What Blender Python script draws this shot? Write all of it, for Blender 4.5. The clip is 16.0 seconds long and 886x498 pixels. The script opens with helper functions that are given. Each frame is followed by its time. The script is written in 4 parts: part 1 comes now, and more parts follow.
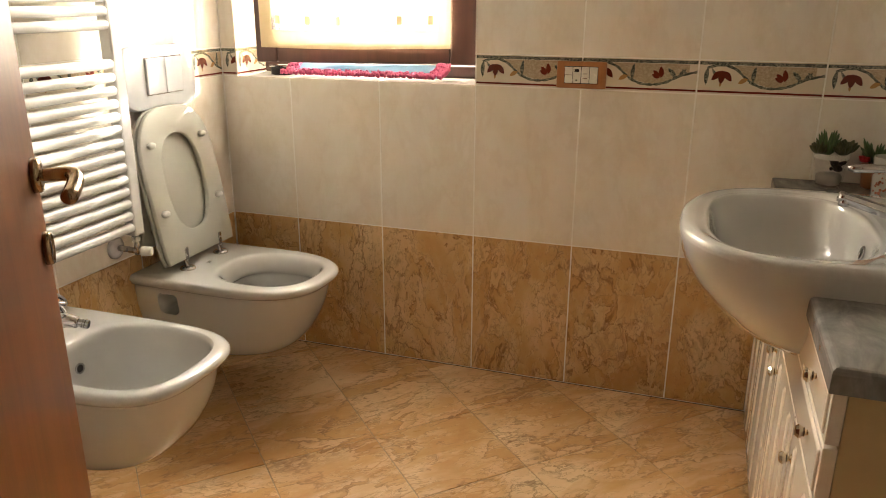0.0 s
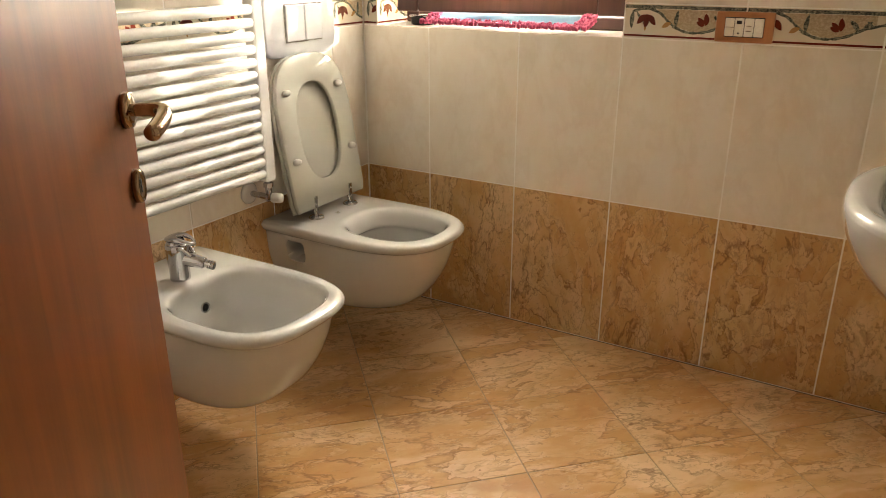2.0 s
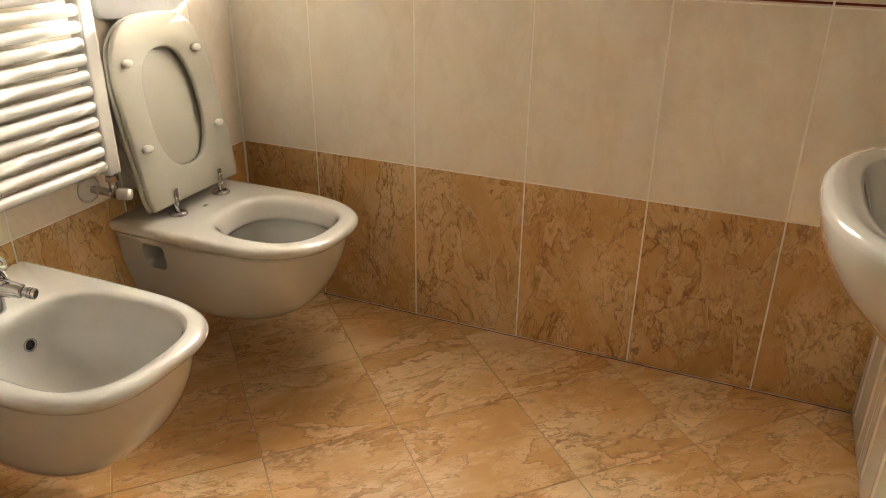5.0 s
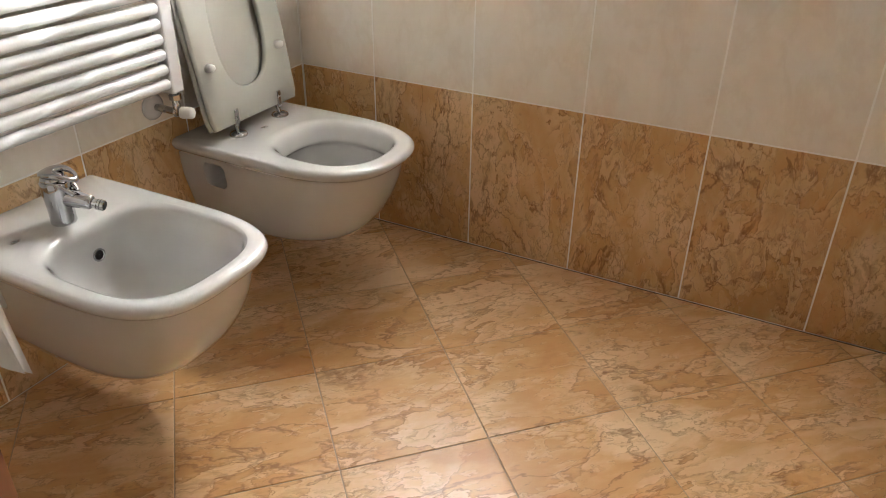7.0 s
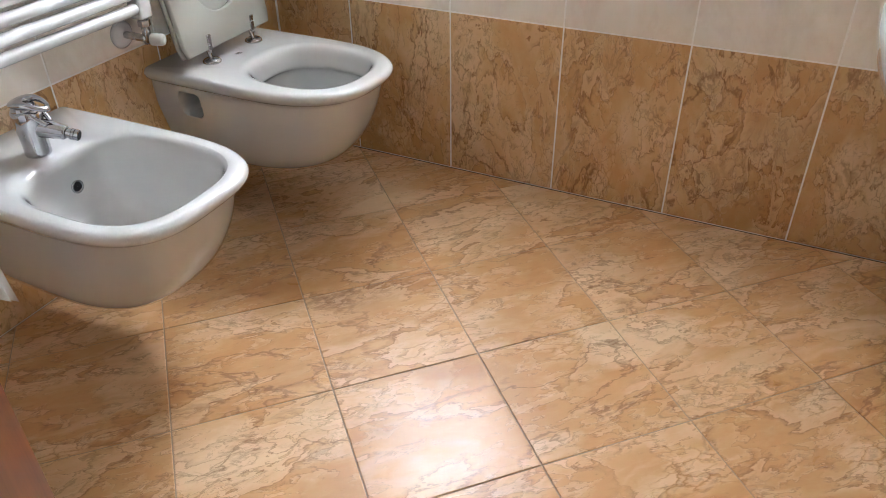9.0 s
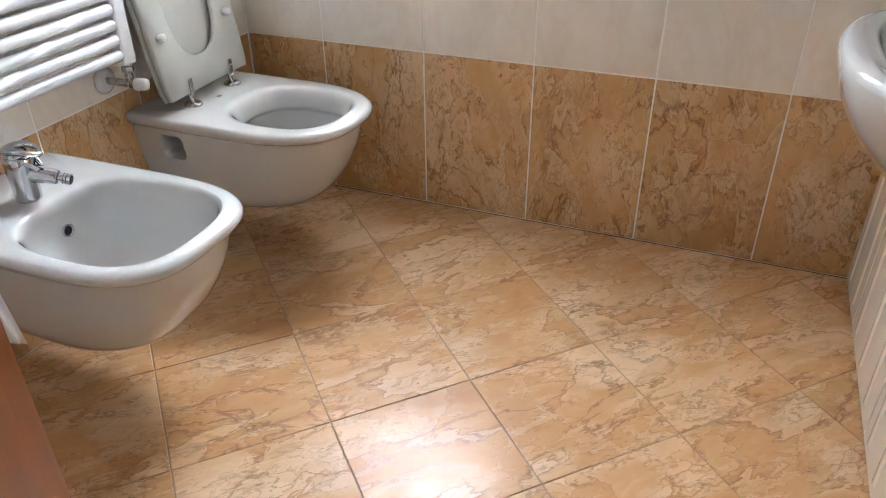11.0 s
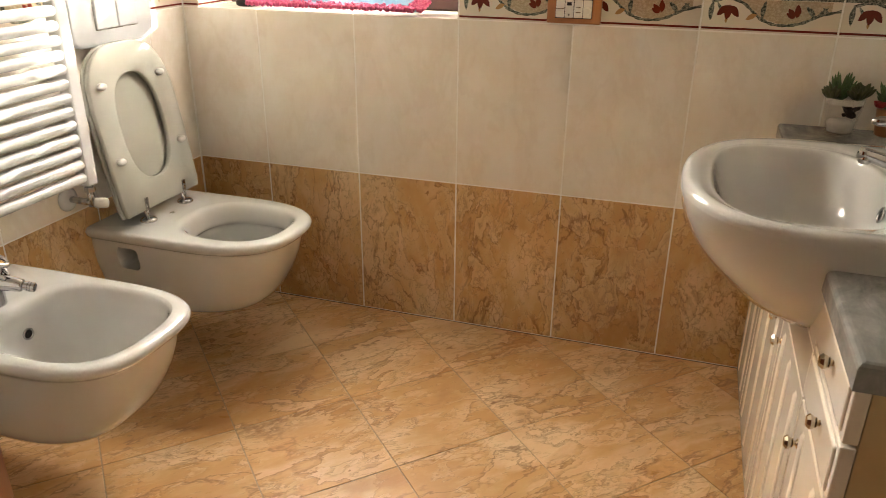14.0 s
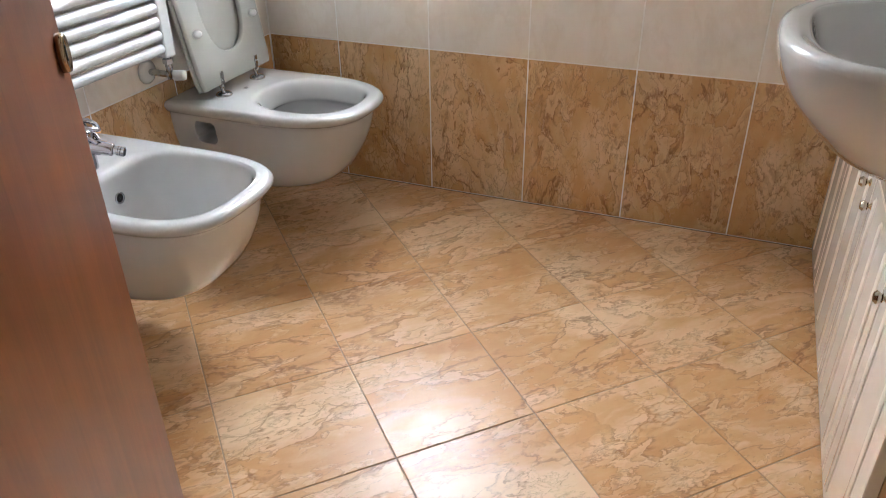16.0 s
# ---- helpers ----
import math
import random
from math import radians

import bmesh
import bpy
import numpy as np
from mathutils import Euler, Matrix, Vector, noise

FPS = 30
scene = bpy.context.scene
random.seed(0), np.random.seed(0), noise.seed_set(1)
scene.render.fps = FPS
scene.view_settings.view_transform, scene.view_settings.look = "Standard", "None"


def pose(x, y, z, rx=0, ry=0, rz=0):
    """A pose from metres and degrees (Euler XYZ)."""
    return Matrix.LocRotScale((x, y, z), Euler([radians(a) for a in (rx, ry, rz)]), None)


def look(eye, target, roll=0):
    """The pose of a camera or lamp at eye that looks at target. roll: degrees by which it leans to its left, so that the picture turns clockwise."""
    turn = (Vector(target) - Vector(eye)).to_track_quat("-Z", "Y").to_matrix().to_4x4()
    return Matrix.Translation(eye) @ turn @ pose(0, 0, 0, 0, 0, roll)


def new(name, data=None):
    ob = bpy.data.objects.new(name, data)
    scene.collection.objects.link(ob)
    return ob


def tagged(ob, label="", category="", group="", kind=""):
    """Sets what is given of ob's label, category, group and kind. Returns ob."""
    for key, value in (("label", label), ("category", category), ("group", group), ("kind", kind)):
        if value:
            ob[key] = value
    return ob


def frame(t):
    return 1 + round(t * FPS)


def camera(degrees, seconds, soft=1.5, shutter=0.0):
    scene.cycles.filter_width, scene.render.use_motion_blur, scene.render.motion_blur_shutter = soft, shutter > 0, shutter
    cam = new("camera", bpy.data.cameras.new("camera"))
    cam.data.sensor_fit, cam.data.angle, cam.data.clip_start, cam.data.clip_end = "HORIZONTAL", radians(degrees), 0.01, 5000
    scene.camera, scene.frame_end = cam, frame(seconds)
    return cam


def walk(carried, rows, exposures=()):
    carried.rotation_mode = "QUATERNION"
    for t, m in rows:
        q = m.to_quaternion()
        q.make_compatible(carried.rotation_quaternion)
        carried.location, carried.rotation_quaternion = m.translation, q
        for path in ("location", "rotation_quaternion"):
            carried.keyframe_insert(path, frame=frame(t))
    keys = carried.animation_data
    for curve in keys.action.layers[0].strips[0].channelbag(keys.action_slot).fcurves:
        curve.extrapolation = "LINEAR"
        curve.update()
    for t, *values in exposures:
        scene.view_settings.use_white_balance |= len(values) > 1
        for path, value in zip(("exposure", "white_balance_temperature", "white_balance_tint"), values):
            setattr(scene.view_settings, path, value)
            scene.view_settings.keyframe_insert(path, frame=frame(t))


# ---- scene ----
cam = camera(60.8, 16.0, 0.8, 0.3)
EXPOSURES = [(0, 2.23, 7700, 10), (4.2, 2.27, 8000, 10), (6.3, 2.35, 8050, 10), (6.6, 2.35, 7850, 10), (7, 2.37, 6250, 10), (7.6, 2.51, 5700, 10), (9.2, 2.62, 5480, 10), (11.3, 2.65, 5400, 10),
             (12, 2.67, 5450, 10), (12.5, 2.67, 5450, 10), (13.5, 2.63, 5450, 10), (14, 2.47, 7250, 10), (14.5, 2.37, 7850, 10), (15, 2.37, 7800, 10), (15.4, 2.49, 5750, 10), (16, 2.59, 5450, 10)]
PATH = [
    (0, (0.633, -2.136, 1.143), (0.018, -0.339, 0.516), 0.2),
    (0.5, (0.64, -2.135, 1.142), (-0.05, -0.372, 0.498), 0.0),
    (1, (0.64, -2.12, 1.141), (-0.139, -0.403, 0.476), -0.1),
    (1.5, (0.649, -2.08, 1.13), (-0.236, -0.426, 0.438), -0.3),
    (2, (0.655, -2.029, 1.11), (-0.303, -0.428, 0.388), -0.1),
    (2.5, (0.565, -1.918, 1.113), (-0.468, -0.383, 0.352), -0.1),
    (3, (0.459, -1.846, 1.096), (-0.606, -0.349, 0.306), -0.1),
    (3.5, (0.452, -1.793, 1.102), (-0.63, -0.328, 0.276), -0.3),
    (4, (0.483, -1.757, 1.1), (-0.422, -0.165, 0.296), -0.3),
    (4.2, (0.5, -1.726, 1.099), (-0.246, -0.052, 0.298), -0.2),
    (6.3, (0.524, -1.721, 1.112), (-0.215, -0.118, 0.172), 1.5),
    (6.5, (0.523, -1.727, 1.101), (-0.239, -0.142, 0.148), 1.3),
    (7, (0.516, -1.74, 1.089), (-0.281, -0.203, 0.089), 0.7),
    (7.5, (0.516, -1.755, 1.083), (-0.296, -0.247, 0.05), 0.2),
    (8, (0.517, -1.766, 1.085), (-0.282, -0.279, 0.011), -0.3),
    (8.5, (0.52, -1.765, 1.066), (-0.239, -0.29, -0.051), -0.4),
    (9, (0.523, -1.756, 1.056), (-0.197, -0.279, -0.083), -0.7),
    (9.2, (0.52, -1.762, 1.057), (-0.183, -0.274, -0.081), -0.5),
    (11.3, (0.474, -1.83, 1.072), (-0.135, -0.228, 0.04), -0.3),
    (11.5, (0.477, -1.83, 1.073), (-0.114, -0.209, 0.061), -0.1),
    (12, (0.496, -1.835, 1.08), (-0.049, -0.168, 0.119), 0.3),
    (12.5, (0.555, -1.841, 1.114), (0.03, -0.146, 0.192), 0.5),
    (13, (0.598, -1.875, 1.124), (0.076, -0.146, 0.263), 0.6),
    (13.5, (0.637, -1.935, 1.134), (0.097, -0.193, 0.312), 0.5),
    (14, (0.604, -1.985, 1.147), (0.04, -0.24, 0.35), 0.5),
    (14.5, (0.558, -2.028, 1.113), (-0.052, -0.304, 0.304), 0.2),
    (15, (0.553, -2.046, 1.11), (-0.079, -0.357, 0.244), 0.1),
    (15.5, (0.556, -2.048, 1.083), (-0.084, -0.404, 0.141), -0.2),
    (16, (0.561, -2.052, 1.076), (-0.085, -0.454, 0.061), -0.8),
]
walk(cam, [(t, look(eye, target, roll)) for t, eye, target, roll in PATH], EXPOSURES)

# ---------------------------------------------------------------- light
SUN = Vector((-0.42, -1.0, -0.355)).normalized()
world = bpy.data.worlds.new("world")
scene.world = world
world.use_nodes = True
wn = world.node_tree
sky = wn.nodes.new("ShaderNodeTexSky")
sky.sky_type = "NISHITA"
sky.sun_disc = False
sky.sun_elevation = radians(18)
sky.sun_rotation = math.atan2(-SUN.x, -SUN.y)
wn.nodes["Background"].inputs["Strength"].default_value = 0.12
wn.links.new(sky.outputs[0], wn.nodes["Background"].inputs["Color"])

sun = bpy.data.lights.new("sun", "SUN")
sun.energy, sun.angle, sun.color = 2.9, radians(0.6), (1.0, 0.965, 0.91)
new("sun", sun).matrix_world = look((0, 0, 0), SUN)

pane_light = bpy.data.lights.new("window_daylight", "AREA")
pane_light.shape, pane_light.size, pane_light.size_y = "RECTANGLE", 0.480, 0.640
pane_light.energy, pane_light.color = 9.4, (1.0, 0.985, 0.965)
pane_light.spread = radians(124)
new("window_daylight", pane_light).matrix_world = pose(-0.036, 0.166, 0, 0, 0, 9.3) @ pose(-0.3675, 0.150, 1.390, 0, 0, 17) @ pose(0, 0, 0, -75, 0, 0)


# ---------------------------------------------------------------- materials
def material(name, color=(0.8, 0.8, 0.8), rough=0.4, metal=0.0, coat=0.0):
    m = bpy.data.materials.new(name)
    m.use_nodes = True
    b = m.node_tree.nodes["Principled BSDF"]
    b.inputs["Base Color"].default_value = (*color, 1)
    b.inputs["Roughness"].default_value = rough
    b.inputs["Metallic"].default_value = metal
    b.inputs["Coat Weight"].default_value = coat
    return m, m.node_tree, b


def node(tree, kind, **values):
    n = tree.nodes.new(kind)
    for k, v in values.items():
        n.inputs[k.replace("_", " ")].default_value = v
    return n


def ramp(tree, source, stops):
    n = tree.nodes.new("ShaderNodeValToRGB")
    while len(n.color_ramp.elements) < len(stops):
        n.color_ramp.elements.new(0.5)
    for e, (p, c) in zip(n.color_ramp.elements, stops):
        e.position, e.color = p, (*c, 1) if len(c) == 3 else c
    tree.links.new(source, n.inputs[0])
    return n.outputs[0]


def mix(tree, fac, a, b, kind="MIX"):
    n = tree.nodes.new("ShaderNodeMix")
    n.data_type, n.blend_type = "RGBA", kind
    for key, v in ((0, fac), (6, a), (7, b)):
        if isinstance(v, (int, float)):
            n.inputs[key].default_value = v
        elif isinstance(v, tuple):
            n.inputs[key].default_value = (*v, 1)
        else:
            tree.links.new(v, n.inputs[key])
    return n.outputs[2]


def local(tree, scale=(1, 1, 1), shift=37.0):
    """Object coordinates, moved by a random amount for each object, then scaled."""
    co = tree.nodes.new("ShaderNodeTexCoord")
    info = tree.nodes.new("ShaderNodeObjectInfo")
    mul = tree.nodes.new("ShaderNodeMath")
    mul.operation = "MULTIPLY"
    mul.inputs[1].default_value = shift
    tree.links.new(info.outputs["Random"], mul.inputs[0])
    add = tree.nodes.new("ShaderNodeVectorMath")
    tree.links.new(co.outputs["Object"], add.inputs[0])
    tree.links.new(mul.outputs[0], add.inputs[1])
    mp = tree.nodes.new("ShaderNodeMapping")
    mp.inputs["Scale"].default_value = scale
    tree.links.new(add.outputs[0], mp.inputs[0])
    return mp.outputs[0], info.outputs["Random"]


def noise_tex(tree, vec, scale, detail=4.0, rough=0.55, warp=0.0):
    n = node(tree, "ShaderNodeTexNoise", Scale=scale, Detail=detail, Roughness=rough, Distortion=warp)
    tree.links.new(vec, n.inputs["Vector"])
    return n.outputs["Fac"]


def bump(tree, bsdf, height, strength, distance=0.002):
    n = node(tree, "ShaderNodeBump", Strength=strength, Distance=distance)
    tree.links.new(height, n.inputs["Height"])
    tree.links.new(n.outputs[0], bsdf.inputs["Normal"])


def marble_tile(name, stretch, light, mid, dark, vein, rough, cell=15.0, strong=1.0):
    """Tan marble-look glaze: smooth clouds, pale patches edged by hair-thin brown veins, and a few clusters of small pale pebbles."""
    m, t, b = material(name, rough=rough)
    vec, rnd = local(t, stretch)

    def bent_by(scale, amount):
        wob = node(t, "ShaderNodeTexNoise", Scale=scale, Detail=6.0, Roughness=0.6)
        t.links.new(vec, wob.inputs["Vector"])
        ma = t.nodes.new("ShaderNodeVectorMath")
        ma.operation = "MULTIPLY_ADD"
        t.links.new(wob.outputs["Color"], ma.inputs[0])
        ma.inputs[1].default_value = (amount,) * 3
        t.links.new(vec, ma.inputs[2])
        return ma.outputs[0]

    def grey(v):
        return (v, v, v)

    bent = bent_by(8.0, 0.11)
    ragged = bent_by(24.0, 0.045)
    cloud = noise_tex(t, bent, 3.4, 4.0, 0.55, 0.6)
    col = ramp(t, cloud, [(0.33, dark), (0.44, mid), (0.52, mid), (0.66, light)])
    fine = noise_tex(t, ragged, 22.0, 5.0, 0.6, 0.3)
    col = mix(t, 0.20, col, ramp(t, fine, [(0.30, dark), (0.5, mid), (0.70, light)]))
    # pale patches with a vein along their edge
    field = noise_tex(t, vec, 3.0, 3.0, 0.5, 0.8)
    for scale, edge, pale, line_most, lo, hi in ((cell * 0.36, 0.515, 0.46, 0.95, 0.40, 0.50), (cell * 0.36, 0.585, 0.30, 0.70, 0.46, 0.54), (cell * 0.95, 0.530, 0.30, 0.80, 0.44, 0.54), (cell * 2.1, 0.540, 0.34, 0.80, 0.46, 0.54)):
        shape = noise_tex(t, ragged, scale, 5.0, 0.56, 0.5)
        where = ramp(t, noise_tex(t, bent, scale * 0.45 + 1.2, 2.0, 0.5, 0.5), [(lo, grey(0.0)), (hi, grey(1.0))])
        fill = ramp(t, shape, [(edge - 0.004, grey(0.0)), (edge + 0.012, grey(pale)), (edge + 0.05, grey(pale * 0.6)), (edge + 0.14, grey(pale * 0.15))])
        col = mix(t, mix(t, 1.0, fill, where, "MULTIPLY"), col, light)
        line = ramp(t, shape, [(edge - 0.030, grey(0.0)), (edge - 0.008, grey(line_most * strong * 0.40)), (edge - 0.002, grey(line_most * strong)), (edge + 0.004, grey(0.0))])
        col = mix(t, mix(t, 1.0, line, where, "MULTIPLY"), col, vein)
    # long wandering veins
    ridge = noise_tex(t, ragged, 2.6, 5.0, 0.58, 0.8)
    line = ramp(t, ridge, [(0.486, grey(0.0)), (0.497, grey(0.75 * strong)), (0.501, grey(0.75 * strong)), (0.507, grey(0.0))])
    where = ramp(t, field, [(0.44, grey(0.0)), (0.56, grey(1.0))])
    col = mix(t, mix(t, 1.0, line, where, "MULTIPLY"), col, vein)
    # clusters of pebbles
    vo = node(t, "ShaderNodeTexVoronoi", Scale=cell * 2.6)
    vo.feature = "DISTANCE_TO_EDGE"
    t.links.new(ragged, vo.inputs["Vector"])
    spot = ramp(t, noise_tex(t, bent, 5.5, 3.0, 0.55, 0.6), [(0.575, grey(0.0)), (0.62, grey(1.0))])
    pebble = ramp(t, vo.outputs["Distance"], [(0.03, grey(0.0)), (0.14, grey(0.45)), (0.5, grey(0.30))])
    col = mix(t, mix(t, 1.0, pebble, spot, "MULTIPLY"), col, light)
    crack = ramp(t, vo.outputs["Distance"], [(0.0, grey(0.55 * strong)), (0.045, grey(0.0))])
    col = mix(t, mix(t, 1.0, crack, spot, "MULTIPLY"), col, vein)
    shade = ramp(t, rnd, [(0.0, grey(0.95)), (1.0, grey(1.0))])
    col = mix(t, 1.0, col, shade, "MULTIPLY")
    t.links.new(col, b.inputs["Base Color"])
    t.links.new(ramp(t, fine, [(0.3, grey(rough * 0.85)), (0.7, grey(rough * 1.2))]), b.inputs["Roughness"])
    bump(t, b, cloud, 0.05)
    return m


M_FLOOR = marble_tile("floor_marble_tile", (0.62, 1.35, 1.0), (0.84, 0.62, 0.39), (0.63, 0.355, 0.148), (0.52, 0.265, 0.095), (0.24, 0.112, 0.043), 0.32, 14.0, 0.82)
M_FLOOR.node_tree.nodes["Principled BSDF"].inputs["Specular IOR Level"].default_value = 0.34
M_BROWN = marble_tile("wall_marble_tile", (1.35, 0.72, 1.0), (0.80, 0.590, 0.36), (0.64, 0.382, 0.160), (0.55, 0.308, 0.118), (0.22, 0.105, 0.042), 0.13, 17.0, 0.9)


def beige():
    m, t, b = material("cream_wall_tile", rough=0.06)
    vec, rnd = local(t, (1.3, 0.7, 1))
    cloud = noise_tex(t, vec, 7.0, 5.0, 0.6, 0.5)
    col = ramp(t, cloud, [(0.30, (0.83, 0.755, 0.645)), (0.50, (0.87, 0.81, 0.715)), (0.72, (0.90, 0.855, 0.78))])
    wisp = noise_tex(t, vec, 5.0, 6.0, 0.65, 0.2)
    col = mix(t, ramp(t, wisp, [(0.45, (0, 0, 0)), (0.50, (0.15, 0.15, 0.15)), (0.55, (0, 0, 0))]), col, (0.64, 0.53, 0.40))
    t.links.new(col, b.inputs["Base Color"])
    bump(t, b, noise_tex(t, vec, 3.5, 2.0), 0.05)
    return m


def plain(name, color, rough=0.4, metal=0.0, coat=0.0, grain=60.0, vary=0.06, relief=0.02):
    """A plain finish with slight cloudy variation and fine relief."""
    m, t, b = material(name, color, rough, metal, coat)
    co = t.nodes.new("ShaderNodeTexCoord")
    n1 = noise_tex(t, co.outputs["Object"], 8.0, 4.0)
    n2 = noise_tex(t, co.outputs["Object"], grain, 3.0)
    lo = tuple(c * (1 - vary) for c in color)
    hi = tuple(min(1.0, c * (1 + vary)) for c in color)
    t.links.new(ramp(t, n1, [(0.3, lo), (0.7, hi)]), b.inputs["Base Color"])
    t.links.new(ramp(t, n2, [(0.3, (rough * 0.85,) * 3), (0.7, (min(1, rough * 1.2),) * 3)]), b.inputs["Roughness"])
    if relief:
        bump(t, b, n2, relief, 0.001)
    return m


def wood(name, dark, light, rough):
    m, t, b = material(name, rough=rough)
    co = t.nodes.new("ShaderNodeTexCoord")
    mp = t.nodes.new("ShaderNodeMapping")
    mp.inputs["Scale"].default_value = (9, 9, 0.55)
    t.links.new(co.outputs["Object"], mp.inputs[0])
    g1 = noise_tex(t, mp.outputs[0], 3.0, 6.0, 0.6, 0.8)
    g2 = noise_tex(t, mp.outputs[0], 24.0, 3.0, 0.6, 0.2)
    mid = tuple((a + c) / 2 for a, c in zip(dark, light))
    col = ramp(t, g1, [(0.30, dark), (0.5, mid), (0.72, light)])
    col = mix(t, 0.22, col, ramp(t, g2, [(0.3, dark), (0.7, light)]))
    t.links.new(col, b.inputs["Base Color"])
    bump(t, b, g2, 0.05, 0.0006)
    return m


def grey_marble():
    m, t, b = material("grey_marble", rough=0.12)
    co = t.nodes.new("ShaderNodeTexCoord")
    mp = t.nodes.new("ShaderNodeMapping")
    mp.inputs["Scale"].default_value = (2.2, 0.9, 1)
    mp.inputs["Rotation"].default_value = (0, 0, radians(25))
    t.links.new(co.outputs["Object"], mp.inputs[0])
    n1 = noise_tex(t, mp.outputs[0], 6.0, 7.0, 0.62, 1.2)
    n2 = noise_tex(t, mp.outputs[0], 15.0, 6.0, 0.6, 1.0)
    col = ramp(t, n1, [(0.28, (0.13, 0.13, 0.13)), (0.44, (0.26, 0.26, 0.25)), (0.58, (0.36, 0.355, 0.34)), (0.80, (0.52, 0.51, 0.49))])
    dark = ramp(t, n2, [(0.40, (0, 0, 0)), (0.50, (0.30, 0.30, 0.30)), (0.60, (0, 0, 0))])
    t.links.new(mix(t, dark, col, (0.19, 0.19, 0.20)), b.inputs["Base Color"])
    return m


def cloth(name, color, rough=0.9, through_light=0.0, clear=0.0, weave=700.0):
    m, t, b = material(name, color, rough)
    b.inputs["Sheen Weight"].default_value = 0.2
    co = t.nodes.new("ShaderNodeTexCoord")
    n = noise_tex(t, co.outputs["Object"], weave, 2.0)
    bump(t, b, n, 0.25, 0.001)
    out = t.nodes["Material Output"]
    last = b.outputs[0]
    if through_light:
        tr = t.nodes.new("ShaderNodeBsdfTranslucent")
        tr.inputs[0].default_value = (*color, 1)
        mx = node(t, "ShaderNodeMixShader", Fac=through_light)
        t.links.new(last, mx.inputs[1])
        t.links.new(tr.outputs[0], mx.inputs[2])
        last = mx.outputs[0]
    if clear:
        tp = t.nodes.new("ShaderNodeBsdfTransparent")
        mx = node(t, "ShaderNodeMixShader", Fac=clear)
        mp = t.nodes.new("ShaderNodeMapping")
        mp.inputs["Scale"].default_value = (16, 1, 5)
        t.links.new(co.outputs["Object"], mp.inputs[0])
        folds = noise_tex(t, mp.outputs[0], 1.0, 1.5, 0.5, 0.5)
        t.links.new(ramp(t, folds, [(0.46, (clear * 0.15,) * 3), (0.56, (min(1.0, clear * 3.4),) * 3)]), mx.inputs[0])
        t.links.new(last, mx.inputs[1])
        t.links.new(tp.outputs[0], mx.inputs[2])
        last = mx.outputs[0]
    t.links.new(last, out.inputs[0])
    return m


def glass(name, rough=0.0, color=(1, 1, 1)):
    m, t, b = material(name, color, rough)
    b.inputs["Transmission Weight"].default_value = 1.0
    b.inputs["IOR"].default_value = 1.45
    return m


M_CREAM = beige()
M_GROUT = plain("grout", (0.93, 0.90, 0.84), 0.7)
M_FLOOR_GROUT = plain("floor_grout", (0.42, 0.31, 0.20), 0.8)
M_HALL = plain("hall_plaster", (0.52, 0.46, 0.38), 0.7, grain=120, relief=0.1)
M_JOINT = plain("dark_joint", (0.035, 0.022, 0.014), 0.9)
M_JOINT.node_tree.nodes["Principled BSDF"].inputs["Specular IOR Level"].default_value = 0.05
M_PLASTER = plain("plaster", (0.60, 0.55, 0.48), 0.7, grain=120, relief=0.1)
M_CERAMIC = plain("white_ceramic", (0.565, 0.565, 0.55), 0.04, coat=1.0, vary=0.015, relief=0.0)
M_SEAT = plain("pale_grey_plastic", (0.46, 0.46, 0.41), 0.22, vary=0.02, relief=0.0)
M_RUBBER = plain("pale_buffer_plastic", (0.60, 0.60, 0.56), 0.35, vary=0.02)
M_ENAMEL = plain("white_enamel", (0.68, 0.68, 0.67), 0.22, vary=0.02)
M_PLATE = plain("white_gloss_plastic", (0.62, 0.64, 0.67), 0.13, vary=0.01, relief=0.0)
M_CHROME = plain("chrome", (0.54, 0.54, 0.56), 0.04, 1.0, vary=0.02, relief=0.0)
M_STEEL = plain("dull_steel", (0.55, 0.55, 0.55), 0.25, 1.0)
M_BRASS = plain("polished_brass", (0.46, 0.345, 0.225), 0.12, 1.0, vary=0.05, relief=0.0)
M_GOLD = plain("gold_knob_base", (0.60, 0.50, 0.34), 0.2, 1.0)
# black of tin and switch parts; also paints the shade inside openings
M_BLACK = plain("black_and_hole_dark", (0.012, 0.012, 0.012), 0.6)
M_DOOR = wood("red_brown_door_wood", (0.105, 0.026, 0.006), (0.205, 0.058, 0.014), 0.36)
M_DOOR.node_tree.nodes["Principled BSDF"].inputs["Specular IOR Level"].default_value = 0.3
M_FRAME = wood("dark_brown_window_wood", (0.055, 0.026, 0.022), (0.10, 0.048, 0.038), 0.35)
M_LACQUER = plain("cream_lacquer", (0.87, 0.81, 0.72), 0.10, coat=0.5, vary=0.015, relief=0.0)
# cream like the fronts, with the side's shade put into a tan base
M_SIDE = plain("shaded_cream_panel", (0.64, 0.49, 0.27), 0.4)
M_MARBLE = grey_marble()
M_TERRACOTTA = wood("orange_wood_plate", (0.38, 0.15, 0.055), (0.52, 0.22, 0.085), 0.3)
M_WHITE = plain("white_switch_plastic", (0.78, 0.76, 0.70), 0.3)
M_TOWEL = cloth("white_towelling", (0.78, 0.75, 0.71), weave=420)
M_SHEER = cloth("white_sheer", (0.90, 0.89, 0.85), through_light=0.14, clear=0.22)
M_YELLOW = cloth("yellow_curtain_cloth", (0.70, 0.58, 0.36), through_light=0.09)
M_PINK = cloth("pink_chenille", (0.58, 0.09, 0.20), weave=300)
M_BLUE = cloth("blue_mat_cloth", (0.20, 0.33, 0.44), weave=300)
